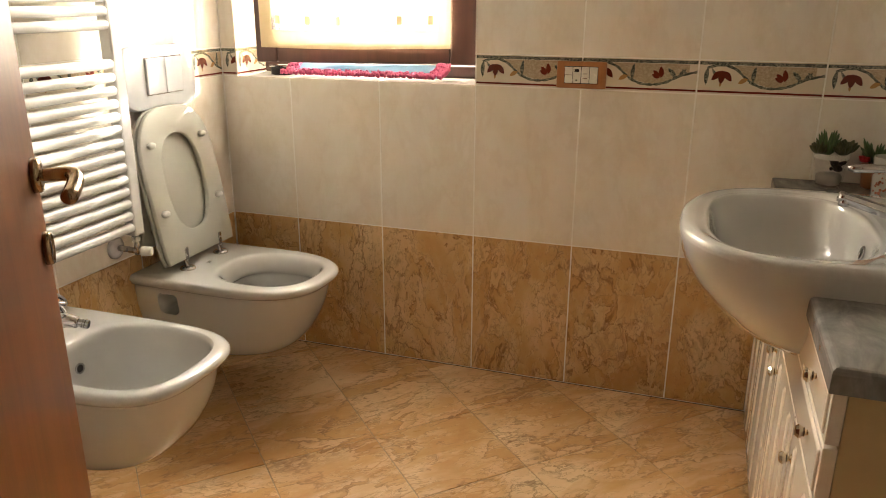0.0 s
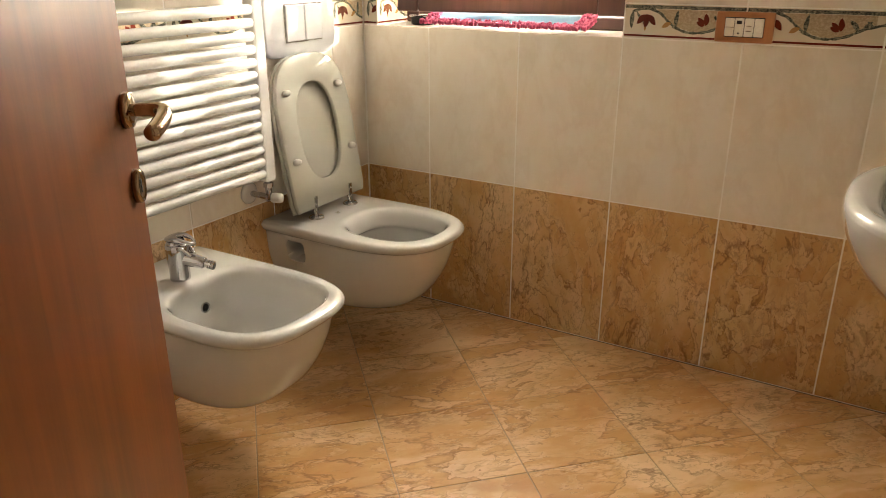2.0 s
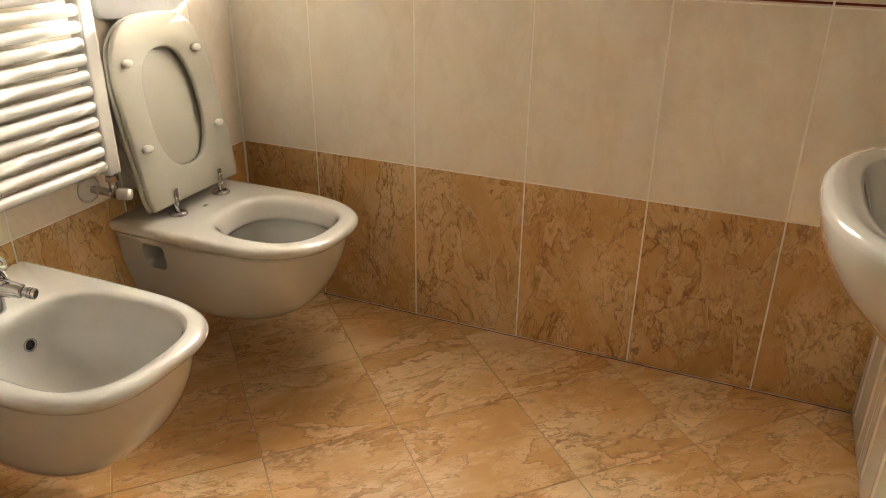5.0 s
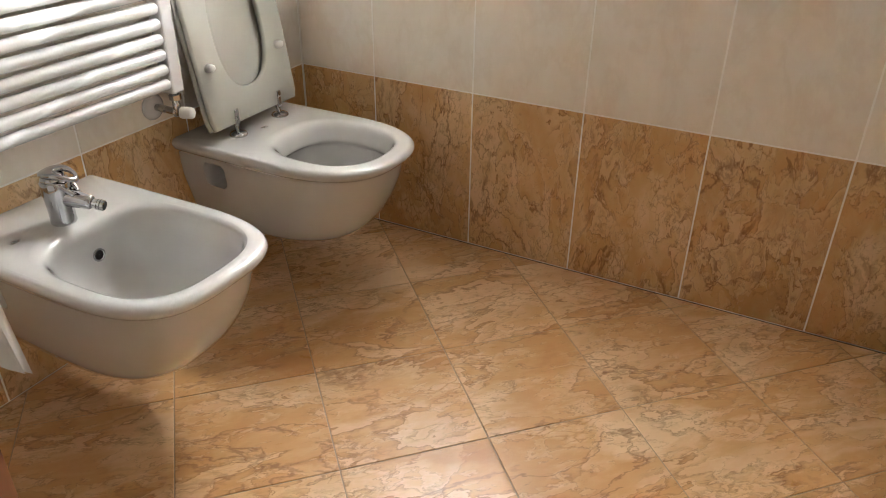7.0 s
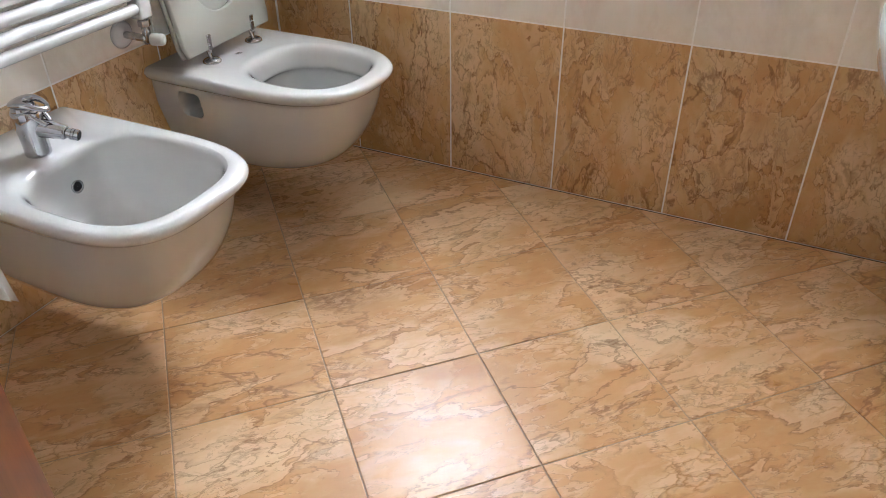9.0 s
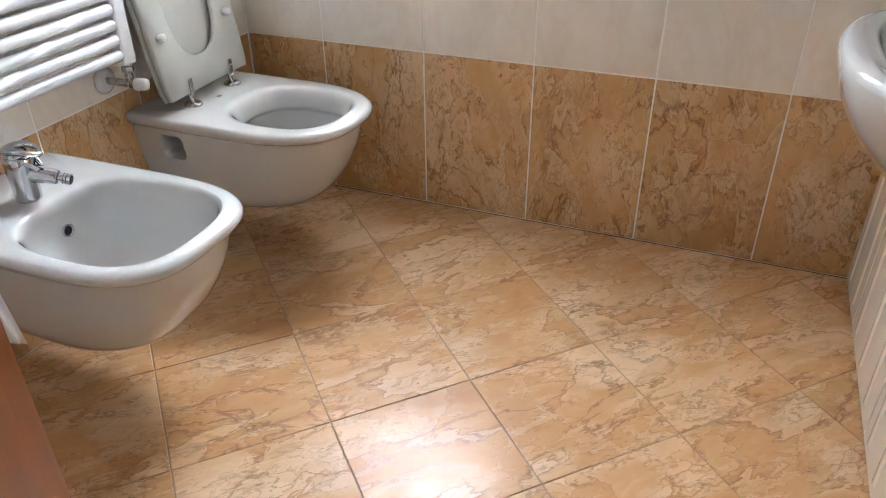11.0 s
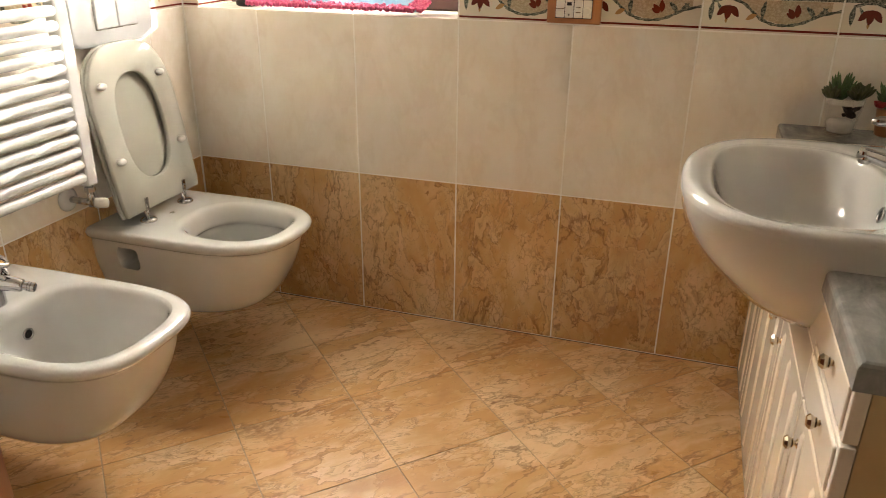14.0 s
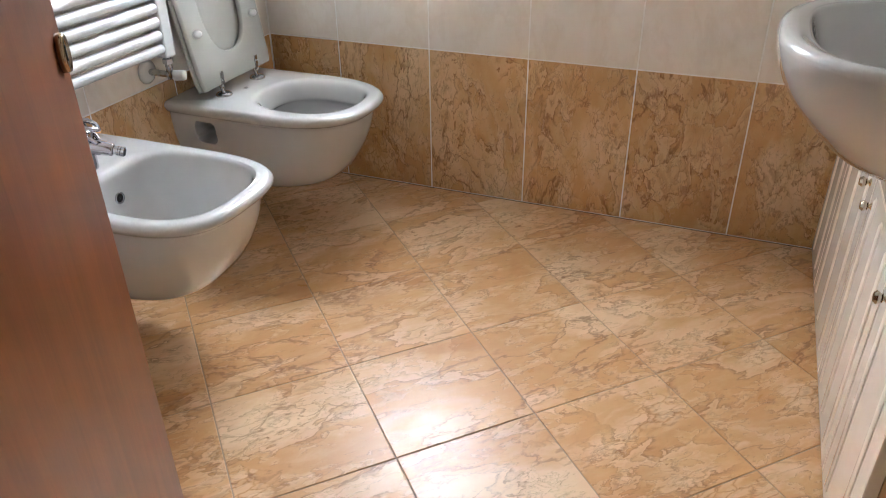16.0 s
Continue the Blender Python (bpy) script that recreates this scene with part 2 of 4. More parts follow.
M_GLASS = glass("clear_glass")


def thin_glass(name):
    """A thin clear wall: mostly see-through, with a gloss that grows towards grazing angles."""
    m, t, b = material(name, (1, 1, 1), 0.03)
    tp = t.nodes.new("ShaderNodeBsdfTransparent")
    gl = node(t, "ShaderNodeBsdfGlossy", Roughness=0.03)
    edge = node(t, "ShaderNodeLayerWeight", Blend=0.10)
    fr = node(t, "ShaderNodeMath")
    fr.operation = "MULTIPLY"
    fr.inputs[1].default_value = 0.55
    t.links.new(edge.outputs[1], fr.inputs[0])
    mx = t.nodes.new("ShaderNodeMixShader")
    t.links.new(fr.outputs[0], mx.inputs[0])
    t.links.new(tp.outputs[0], mx.inputs[1])
    t.links.new(gl.outputs[0], mx.inputs[2])
    t.links.new(mx.outputs[0], t.nodes["Material Output"].inputs[0])
    return m


M_THIN = thin_glass("thin_clear_glass")
M_LEAF = plain("succulent_green", (0.085, 0.15, 0.050), 0.4, vary=0.35)
M_LEAF_DARK = plain("rosette_green", (0.085, 0.095, 0.035), 0.45, vary=0.4)
M_PEBBLE = plain("pale_pebbles", (0.55, 0.50, 0.44), 0.7, vary=0.2)
M_BARK = plain("dark_bark", (0.060, 0.036, 0.022), 0.8, vary=0.5)
M_RED = plain("dark_red_glaze", (0.16, 0.028, 0.016), 0.2, vary=0.3)


def mottled(name, dark, light, rough):
    """Speckled glaze, like sponged paint under a clear coat."""
    m, t, b = material(name, rough=rough)
    co = t.nodes.new("ShaderNodeTexCoord")
    n = noise_tex(t, co.outputs["Object"], 230.0, 5.0, 0.7, 0.6)
    t.links.new(ramp(t, n, [(0.44, dark), (0.52, tuple((a + c) / 2 for a, c in zip(dark, light))), (0.60, light)]), b.inputs["Base Color"])
    return m


M_GREEN = mottled("grey_green_glaze", (0.045, 0.055, 0.045), (0.34, 0.33, 0.26), 0.2)
M_OCHRE = plain("ochre_glaze", (0.48, 0.27, 0.11), 0.2, vary=0.2)
M_BAND = plain("cream_band_glaze", (0.74, 0.66, 0.54), 0.14, vary=0.05)
M_TAN = mottled("tan_band_glaze", (0.42, 0.32, 0.21), (0.58, 0.47, 0.34), 0.14)
M_BLUE_PLASTIC = plain("blue_plastic", (0.03, 0.20, 0.55), 0.3)
M_FLOWER = plain("red_petals", (0.50, 0.02, 0.02), 0.5, vary=0.3)


# ---------------------------------------------------------------- building helpers
def finish(bm, smooth=False):
    bmesh.ops.recalc_face_normals(bm, faces=bm.faces)
    for f in bm.faces:
        f.smooth = smooth
    return bm


def part(name, bm, mat, parent=None, label="", smooth=False, at=None):
    me = bpy.data.meshes.new(name)
    finish(bm, smooth)
    bm.to_mesh(me)
    bm.free()
    if mat:
        me.materials.append(mat)
    ob = new(name, me)
    if parent:
        ob.parent = parent
    if at is not None:
        ob.matrix_basis = at
    if label:
        ob["label"] = label
    return ob


def thing(name, label, category, at=None, group=""):
    ob = new(name)
    ob.empty_display_size = 0.05
    if at is not None:
        ob.matrix_basis = at
    return tagged(ob, label, category, group)


def box(x0, x1, y0, y1, z0, z1, bevel=0.0, segments=2, bm=None):
    own = bmesh.new()
    bmesh.ops.create_cube(own, size=1, matrix=Matrix.Translation(((x0 + x1) / 2, (y0 + y1) / 2, (z0 + z1) / 2)) @ Matrix.Diagonal((abs(x1 - x0), abs(y1 - y0), abs(z1 - z0), 1)))
    if bevel:
        bmesh.ops.bevel(own, geom=list(own.edges), offset=bevel, segments=segments, affect="EDGES", profile=0.5)
    if bm is None:
        return own
    return join(bm, own)


def join(bm, other):
    me = bpy.data.meshes.new("joined")
    other.to_mesh(me)
    other.free()
    bm.from_mesh(me)
    bpy.data.meshes.remove(me)
    return bm


def lathe(profile, n=32, m=None, cap=True):
    """A turned body round z from (radius, z) pairs."""
    bm = bmesh.new()
    rings = [[bm.verts.new((r * math.cos(2 * math.pi * k / n), r * math.sin(2 * math.pi * k / n), z)) for k in range(n)] for r, z in profile]
    for a, b in zip(rings, rings[1:]):
        for k in range(n):
            bm.faces.new((a[k], a[(k + 1) % n], b[(k + 1) % n], b[k]))
    if cap:
        bm.faces.new(rings[0])
        bm.faces.new(rings[-1])
    if m is not None:
        bm.transform(m)
    return bm


def tube(points, radius, n=14, radii=None):
    """A round bar along a smooth path, with domed ends."""
    pts = [Vector(p) for p in points]
    radii = radii or [radius] * len(pts)
    bm = bmesh.new()
    rings = []
    side = None
    for i, p in enumerate(pts):
        d = (pts[min(i + 1, len(pts) - 1)] - pts[max(i - 1, 0)]).normalized()
        if side is None:
            side = d.orthogonal().normalized()
        side = (side - d * side.dot(d)).normalized()
        up = d.cross(side)
        rings.append([bm.verts.new(p + radii[i] * (math.cos(2 * math.pi * k / n) * side + math.sin(2 * math.pi * k / n) * up)) for k in range(n)])
    for a, b in zip(rings, rings[1:]):
        for k in range(n):
            bm.faces.new((a[k], a[(k + 1) % n], b[(k + 1) % n], b[k]))
    bm.faces.new(rings[0])
    bm.faces.new(rings[-1])
    return bm


def rounded_bar(a, b, r, n=16):
    a, b = Vector(a), Vector(b)
    d = (b - a).normalized()
    cuts = [(0.0, 0.35), (0.12, 0.70), (0.35, 0.92), (0.7, 1.0)]
    pts = [a + d * r * s for s, _ in cuts] + [b - d * r * s for s, _ in reversed(cuts)]
    radii = [r * q for _, q in cuts] + [r * q for _, q in reversed(cuts)]
    return tube(pts, r, n, radii)


def bend(points, steps=8):
    """A smooth curve through the points."""
    p = [Vector(q) for q in points]
    p = [2 * p[0] - p[1]] + p + [2 * p[-1] - p[-2]]
    out = []
    for i in range(1, len(p) - 2):
        for k in range(steps):
            s = k / steps
            a, b, c, d = p[i - 1], p[i], p[i + 1], p[i + 2]
            out.append(0.5 * (2 * b + (c - a) * s + (2 * a - 5 * b + 4 * c - d) * s * s + (3 * b - a - 3 * c + d) * s ** 3))
    return out + [p[-2]]


def slab(poly, z0, z1, bevel=0.0):
    """A flat outline in x and y, raised from z0 to z1."""
    bm = bmesh.new()
    low = [bm.verts.new((x, y, z0)) for x, y in poly]
    f = bm.faces.new(low)
    up = bmesh.ops.extrude_face_region(bm, geom=[f])["geom"]
    bmesh.ops.translate(bm, vec=(0, 0, z1 - z0), verts=[v for v in up if isinstance(v, bmesh.types.BMVert)])
    bmesh.ops.recalc_face_normals(bm, faces=bm.faces)
    if bevel:
        bmesh.ops.bevel(bm, geom=[e for e in bm.edges if all(abs(v.co.z - z1) < 1e-6 for v in e.verts)], offset=bevel, segments=3, affect="EDGES", profile=0.5)
    return bm


def inset_poly(poly, d):
    """The convex outline (counter-clockwise) moved inwards by d."""
    n, out = len(poly), []
    for i in range(n):
        a, b, c = (Vector(poly[i - 1]), Vector(poly[i]), Vector(poly[(i + 1) % n]))
        e, f = (b - a).normalized(), (c - b).normalized()
        ne, nf = Vector((-e.y, e.x)), Vector((-f.y, f.x))
        w = ne + nf
        out.append(tuple(b + w * (d / max(0.15, w.dot(ne)))))
    return out


def tile_mesh(name, poly, thick, edge, mat):
    """A tile with a softly rounded rim; its back lies at z = 0."""
    n = len(poly)
    mid, top = inset_poly(poly, edge * 0.3), inset_poly(poly, edge)
    verts = [(x, y, 0) for x, y in poly] + [(x, y, thick - edge * 0.8) for x, y in poly] + [(x, y, thick - edge * 0.22) for x, y in mid] + [(x, y, thick) for x, y in top]
    faces = [tuple(range(3 * n, 4 * n))]
    for r in range(3):
        faces += [(r * n + i, r * n + (i + 1) % n, (r + 1) * n + (i + 1) % n, (r + 1) * n + i) for i in range(n)]
    me = bpy.data.meshes.new(name)
    me.from_pydata(verts, [], faces)
    me.materials.append(mat)
    return me


def clip_poly(poly, inside, cut):
    out = []
    for a, b in zip(poly, poly[1:] + poly[:1]):
        if inside(a):
            out.append(a)
        if inside(a) != inside(b):
            out.append(cut(a, b))
    return out


def clip_rect(poly, x0, x1, y0, y1):
    def at_x(v):
        return lambda a, b: (v, a[1] + (b[1] - a[1]) * (v - a[0]) / (b[0] - a[0]))

    def at_y(v):
        return lambda a, b: (a[0] + (b[0] - a[0]) * (v - a[1]) / (b[1] - a[1]), v)

    for inside, cut in ((lambda p: p[0] >= x0, at_x(x0)), (lambda p: p[0] <= x1, at_x(x1)), (lambda p: p[1] >= y0, at_y(y0)), (lambda p: p[1] <= y1, at_y(y1))):
        if poly:
            poly = clip_poly(poly, inside, cut)
    return poly


def area(poly):
    return 0.5 * sum(a[0] * b[1] - b[0] * a[1] for a, b in zip(poly, poly[1:] + poly[:1]))


# ---------------------------------------------------------------- the room
LEFT, RIGHT, BACK, FRONT, TOP = -0.8552, 1.330, 0.0012, -2.130, 2.70   # grout faces; tiles stand 1.2 mm proud
HOLE_X0, HOLE_X1, HOLE_Z0, HOLE_Z1, REVEAL = -0.8012, -0.0018, 0.9078, 2.15, 0.190
SUNK = 0.0048
JAMB_X0, JAMB_X1, DOOR_H = 0.37, 1.20, 2.08


def structure(name, bm, mat, label):
    return tagged(part(name, bm, mat), label, "structure", kind="structure")


bm = box(LEFT - 0.3, HOLE_X0, BACK, BACK + 0.34, 0, TOP)
for q in ((HOLE_X1, RIGHT + 0.3, 0, TOP), (HOLE_X0, HOLE_X1, 0, HOLE_Z0), (HOLE_X0, HOLE_X1, HOLE_Z1, TOP)):
    box(q[0], q[1], BACK, BACK + 0.34, q[2], q[3], bm=bm)
WALL_BACK = structure("wall_north", bm, M_GROUT, "tiled bathroom wall with a deep window recess")
WALL_LEFT = structure("wall_west", box(LEFT - 0.3, LEFT, FRONT - 0.12, BACK, 0, TOP), M_GROUT, "tiled bathroom wall behind the sanitary ware")
structure("wall_east", box(RIGHT, RIGHT + 0.15, FRONT - 0.12, BACK, 0, TOP), M_PLASTER, "plain cream bathroom wall behind the vanity")
bm = box(LEFT, JAMB_X0, FRONT - 0.12, FRONT, 0, TOP)
box(JAMB_X1, RIGHT, FRONT - 0.12, FRONT, 0, TOP, bm=bm)
box(JAMB_X0, JAMB_X1, FRONT - 0.12, FRONT, DOOR_H, TOP, bm=bm)
structure("wall_south", bm, M_HALL, "plain tan wall with the doorway")
structure("ceiling", box(LEFT - 0.3, RIGHT + 0.3, -3.9, BACK + 0.34, TOP, TOP + 0.15), M_PLASTER, "plain pale plaster ceiling")
FLOOR = structure("floor", box(LEFT - 0.3, RIGHT + 0.3, -3.9, BACK + 0.3, -0.16, -0.0016), M_FLOOR_GROUT, "floor of tan marble-look tiles laid diagonally")
bm = box(LEFT - 0.3, LEFT - 0.15, -3.9, FRONT - 0.12, 0, TOP)
box(RIGHT + 0.15, RIGHT + 0.3, -3.9, FRONT - 0.12, 0, TOP, bm=bm)
box(LEFT - 0.3, RIGHT + 0.3, -4.05, -3.9, 0, TOP, bm=bm)
structure("wall_hall", bm, M_HALL, "plain tan hallway walls behind the doorway")

# door lining
bm = box(JAMB_X0 - 0.01, JAMB_X0 + 0.015, FRONT - 0.125, FRONT - 0.045, 0, DOOR_H)
box(JAMB_X1 - 0.015, JAMB_X1 + 0.01, FRONT - 0.125, FRONT + 0.005, 0, DOOR_H, bm=bm)
box(JAMB_X0 - 0.01, JAMB_X1 + 0.01, FRONT - 0.125, FRONT + 0.005, DOOR_H - 0.015, DOOR_H + 0.01, bm=bm)
structure("trim_doorway", bm, M_DOOR, "red-brown wooden door lining")

# ---------------------------------------------------------------- tiles
JOINT = 0.0042
meshes = {}


def wall_tile(parent, m, w, h, mat, name="tile"):
    key = (name, round(w, 4), round(h, 4), mat.name)
    if key not in meshes:
        meshes[key] = tile_mesh(name, [(0, 0), (w, 0), (w, h), (0, h)], 0.006, 0.0014, mat)
    ob = new(name, meshes[key])
    ob.parent = parent
    ob.matrix_basis = m
    return ob


ROWS_Z = [(0.0, 0.452, M_BROWN), (0.452, 0.909, M_CREAM), (0.996, 1.453, M_CREAM), (1.453, 1.910, M_CREAM), (1.910, 2.367, M_CREAM), (2.367, 2.69, M_CREAM)]


def back_matrix(x, z):
    return Matrix.Translation((x, BACK + SUNK, z)) @ Matrix(((1, 0, 0, 0), (0, 0, -1, 0), (0, 1, 0, 0), (0, 0, 0, 1)))


def left_matrix(y, z):
    """Local x runs along the wall away from the corner-side end y, local y upwards, local z into the room."""
    return Matrix.Translation((LEFT - SUNK, y, z)) @ Matrix(((0, 0, 1, 0), (1, 0, 0, 0), (0, 1, 0, 0), (0, 0, 0, 1)))


PITCH = 0.3045
cols = [-0.854] + [k * PITCH for k in range(-2, 5)] + [RIGHT]
for z0, z1, mat in ROWS_Z:
    for x0, x1 in zip(cols, cols[1:]):
        spans = [(x0, x1)]
        if z1 > 0.95 and z0 < HOLE_Z1:
            spans = [(a, b) for a, b in ((x0, min(x1, -0.800)), (max(x0, -0.003), x1)) if b - a > 0.01]
        for a, b in spans:
            wall_tile(WALL_BACK, back_matrix(a + JOINT / 2, z0 + JOINT / 2), b - a - JOINT, z1 - z0 - JOINT, mat)
rows_y = [-0.003, -0.165] + [-0.165 - 0.305 * k for k in range(1, 7)] + [FRONT + 0.003]
for z0, z1, mat in ROWS_Z:
    for y1, y0 in zip(rows_y, rows_y[1:]):
        if y1 - y0 > 0.01:
            wall_tile(WALL_LEFT, left_matrix(y0 + JOINT / 2, z0 + JOINT / 2), y1 - y0 - JOINT, z1 - z0 - JOINT, mat)
# reveals and sill of the window recess
for z0, z1, mat in ROWS_Z[2:5]:
    z1 = min(z1, HOLE_Z1)
    wall_tile(WALL_BACK, Matrix.Translation((HOLE_X0 - SUNK, BACK, z0)) @ Matrix(((0, 0, 1, 0), (1, 0, 0, 0), (0, 1, 0, 0), (0, 0, 0, 1))), REVEAL, z1 - z0 - JOINT, mat)
    wall_tile(WALL_BACK, Matrix.Translation((HOLE_X1 + SUNK, BACK + REVEAL, z0)) @ Matrix(((0, 0, -1, 0), (-1, 0, 0, 0), (0, 1, 0, 0), (0, 0, 0, 1))), REVEAL, z1 - z0 - JOINT, mat)
for x0, x1 in ((-0.800, -2 * PITCH), (-2 * PITCH, -PITCH), (-PITCH, -0.003)):
    wall_tile(WALL_BACK, Matrix.Translation((x0 + JOINT / 2, 0.0005, HOLE_Z0 - SUNK)), x1 - x0 - JOINT, REVEAL, M_CREAM, "sill_tile")


# flowered border tiles
def leaf_shape(x, y, length, width, angle, curve=0.0):
    pts = []
    for k in range(9):
        s = k / 8
        pts.append((s * length, width * math.sin(math.pi * s) ** 0.8 + curve * s * s * length))
    for k in range(7, 0, -1):
        s = k / 8
        pts.append((s * length, -width * math.sin(math.pi * s) ** 0.8 + curve * s * s * length))
    c, s = math.cos(radians(angle)), math.sin(radians(angle))
    return [(x + c * a - s * b, y + s * a + c * b) for a, b in pts]


def ribbon(points, widths):
    p = [Vector((x, y)) for x, y in points]
    left, right = [], []
    for i, q in enumerate(p):
        d = (p[min(i + 1, len(p) - 1)] - p[max(i - 1, 0)]).normalized()
        w = widths[i] / 2
        left.append((q.x - d.y * w, q.y + d.x * w))
        right.append((q.x + d.y * w, q.y - d.x * w))
    return left, right


def flat_strip(bm, points, widths, z):
    a, b = ribbon(points, widths)
    va = [bm.verts.new((x, y, z)) for x, y in a]
    vb = [bm.verts.new((x, y, z)) for x, y in b]
    for i in range(len(va) - 1):
        bm.faces.new((va[i], va[i + 1], vb[i + 1], vb[i]))


def flat_poly(bm, pts, z):
    bm.faces.new([bm.verts.new((x, y, z)) for x, y in pts])


def clipped(bm, w):
    geom = list(bm.verts) + list(bm.edges) + list(bm.faces)
    bmesh.ops.bisect_plane(bm, geom=geom, plane_co=(w, 0, 0), plane_no=(1, 0, 0), clear_outer=True)
    return bm


def border_tile(parent, m, w, h=0.0845):
    """Cream tile with a tan wave, a grey-green vine with leaves, dark red flowers and a red foot line."""
    tile = wall_tile(parent, m, w, h, M_BAND, "border_tile")
    rnd = random.Random(3)
    z = 0.0066
    bm = bmesh.new()
    wave = [(0.085 + 0.003 * k, 0.068 - 0.040 * min(1, k / 18) + 0.004 * math.sin(k * 0.4)) for k in range(0, 66)]
    top = [(x, 0.073) for x, _ in wave]
    low = [(x, min(0.070, 0.068 - 0.048 * math.sin(math.pi * min(1, (x - 0.085) / 0.21)) ** 0.8)) for x, _ in wave]
    for i in range(len(wave) - 1):
        flat_poly(bm, [low[i], low[i + 1], top[i + 1], top[i]], z - 0.0003)
    part("tan_field", clipped(bm, w), M_TAN, tile)
    bm = bmesh.new()
    flat_poly(bm, [(0, 0.0035), (w, 0.0035), (w, 0.0085), (0, 0.0085)], z)
    part("foot_line", bm, M_RED, tile)
    bm = bmesh.new()
    n = max(2, int(w / 0.004))
    for k in range(n):
        x = w * k / n
        flat_poly(bm, [(x, 0.0735 + rnd.uniform(0, 0.0015)), (x + w / n, 0.0735 + rnd.uniform(0, 0.0015)), (x + w / n, 0.0825), (x, 0.0825)], z)
    part("head_line", bm, M_GREEN, tile)
    vine = bend([(0.018, 0.066, 0), (0.055, 0.074, 0), (0.090, 0.064, 0), (0.118, 0.040, 0), (0.150, 0.022, 0), (0.185, 0.018, 0), (0.222, 0.025, 0), (0.258, 0.043, 0), (0.302, 0.055, 0)], 7)
    bm = bmesh.new()
    flat_strip(bm, [(p.x, p.y) for p in vine], [0.0042 + 0.0034 * abs(math.sin(i * 0.7)) for i in range(len(vine))], z)
    for q in ((0.022, 0.068, 0.045, 0.006, -105, 0.2), (0.030, 0.066, 0.030, 0.0035, -60, 0.1), (0.135, 0.030, 0.042, 0.0055, 100, -0.25), (0.150, 0.022, 0.028, 0.004, 150, 0.2), (0.245, 0.036, 0.032, 0.006, 110, 0.3), (0.252, 0.038, 0.030, 0.004, 60, -0.2), (0.275, 0.048, 0.020, 0.003, 140, 0.0)):
        flat_poly(bm, leaf_shape(*q), z + 0.0002)
    part("vine", clipped(bm, w), M_GREEN, tile)
    bm = bmesh.new()
    for q in ((0.058, 0.058, 0.034, 0.008, -150, 0.2), (0.058, 0.058, 0.032, 0.008, -95, 0.0), (0.058, 0.058, 0.034, 0.008, -35, -0.2), (0.058, 0.060, 0.020, 0.006, -120, 0.0), (0.058, 0.060, 0.020, 0.006, -65, 0.0)):
        flat_poly(bm, leaf_shape(*q), z + 0.0004)
    for q in ((0.208, 0.036, 0.030, 0.007, 80, 0.2), (0.205, 0.036, 0.026, 0.006, 125, 0.1), (0.205, 0.036, 0.022, 0.005, 165, -0.2)):
        flat_poly(bm, leaf_shape(*q), z + 0.0004)
    part("flower", clipped(bm, w), M_RED, tile)
    bm = bmesh.new()
    flat_poly(bm, leaf_shape(0.122, 0.040, 0.026, 0.006, 195, 0.2), z + 0.0003)
    flat_poly(bm, leaf_shape(0.056, 0.034, 0.016, 0.003, -100, 0.1), z + 0.0003)
    part("bud", clipped(bm, w), M_OCHRE, tile)
    return tile


for a, b in [(-0.854, -0.800)] + [(k * PITCH, (k + 1) * PITCH) for k in range(0, 4)]:
    border_tile(WALL_BACK, back_matrix(max(a, -0.8545) + JOINT / 2, 0.9105), b - a - JOINT)
border_tile(WALL_BACK, Matrix.Translation((HOLE_X0 - SUNK, BACK, 0.9105)) @ Matrix(((0, 0, 1, 0), (1, 0, 0, 0), (0, 1, 0, 0), (0, 0, 0, 1))), REVEAL)
for y1, y0 in zip(rows_y[:6], rows_y[1:6]):
    border_tile(WALL_LEFT, left_matrix(y0 + JOINT / 2, 0.9105), y1 - y0 - JOINT)

# diagonal floor
STEP = 0.2135
SIDE = STEP * math.sqrt(2) - 0.0022
r = SIDE / 2
full = tile_mesh("tile", [(-r, -r), (r, -r), (r, r), (-r, r)], 0.006, 0.0017, M_FLOOR)
turn45 = Matrix.Rotation(radians(45), 4, "Z")
for i in range(-9, 10):
    for j in range(-14, 8):
        if (i + j) % 2 == 0:
            continue
        cx, cy = -0.131 + STEP * i, -0.908 + STEP * j
        d = r * math.sqrt(2)
        poly = [(cx, cy - d), (cx + d, cy), (cx, cy + d), (cx - d, cy)]
        cut = clip_rect(poly, LEFT + 0.001, RIGHT - 0.001, FRONT - 0.12, BACK - 0.0032)
        if len(cut) < 3 or area(cut) < 0.0006:
            continue
        base = Matrix.Translation((cx, cy, -0.006)) @ turn45
        if area(cut) > area(poly) - 1e-7:
            me = full
        else:
            inv = base.inverted()
            loc = [tuple((inv @ Vector((x, y, 0))).xy) for x, y in cut]
            loc = [p for k, p in enumerate(loc) if (Vector(p) - Vector(loc[k - 1])).length > 0.004]
            if len(loc) < 3:
                continue
            me = tile_mesh("tile", loc, 0.006, 0.0017, M_FLOOR)
        ob = new("tile", me)
        ob.parent = FLOOR
        ob.matrix_basis = base


structure("trim_floor_joint", box(LEFT, RIGHT, BACK - 0.0036, BACK, -0.004, -0.0010), M_JOINT, "dark open joint where the floor meets the wall")


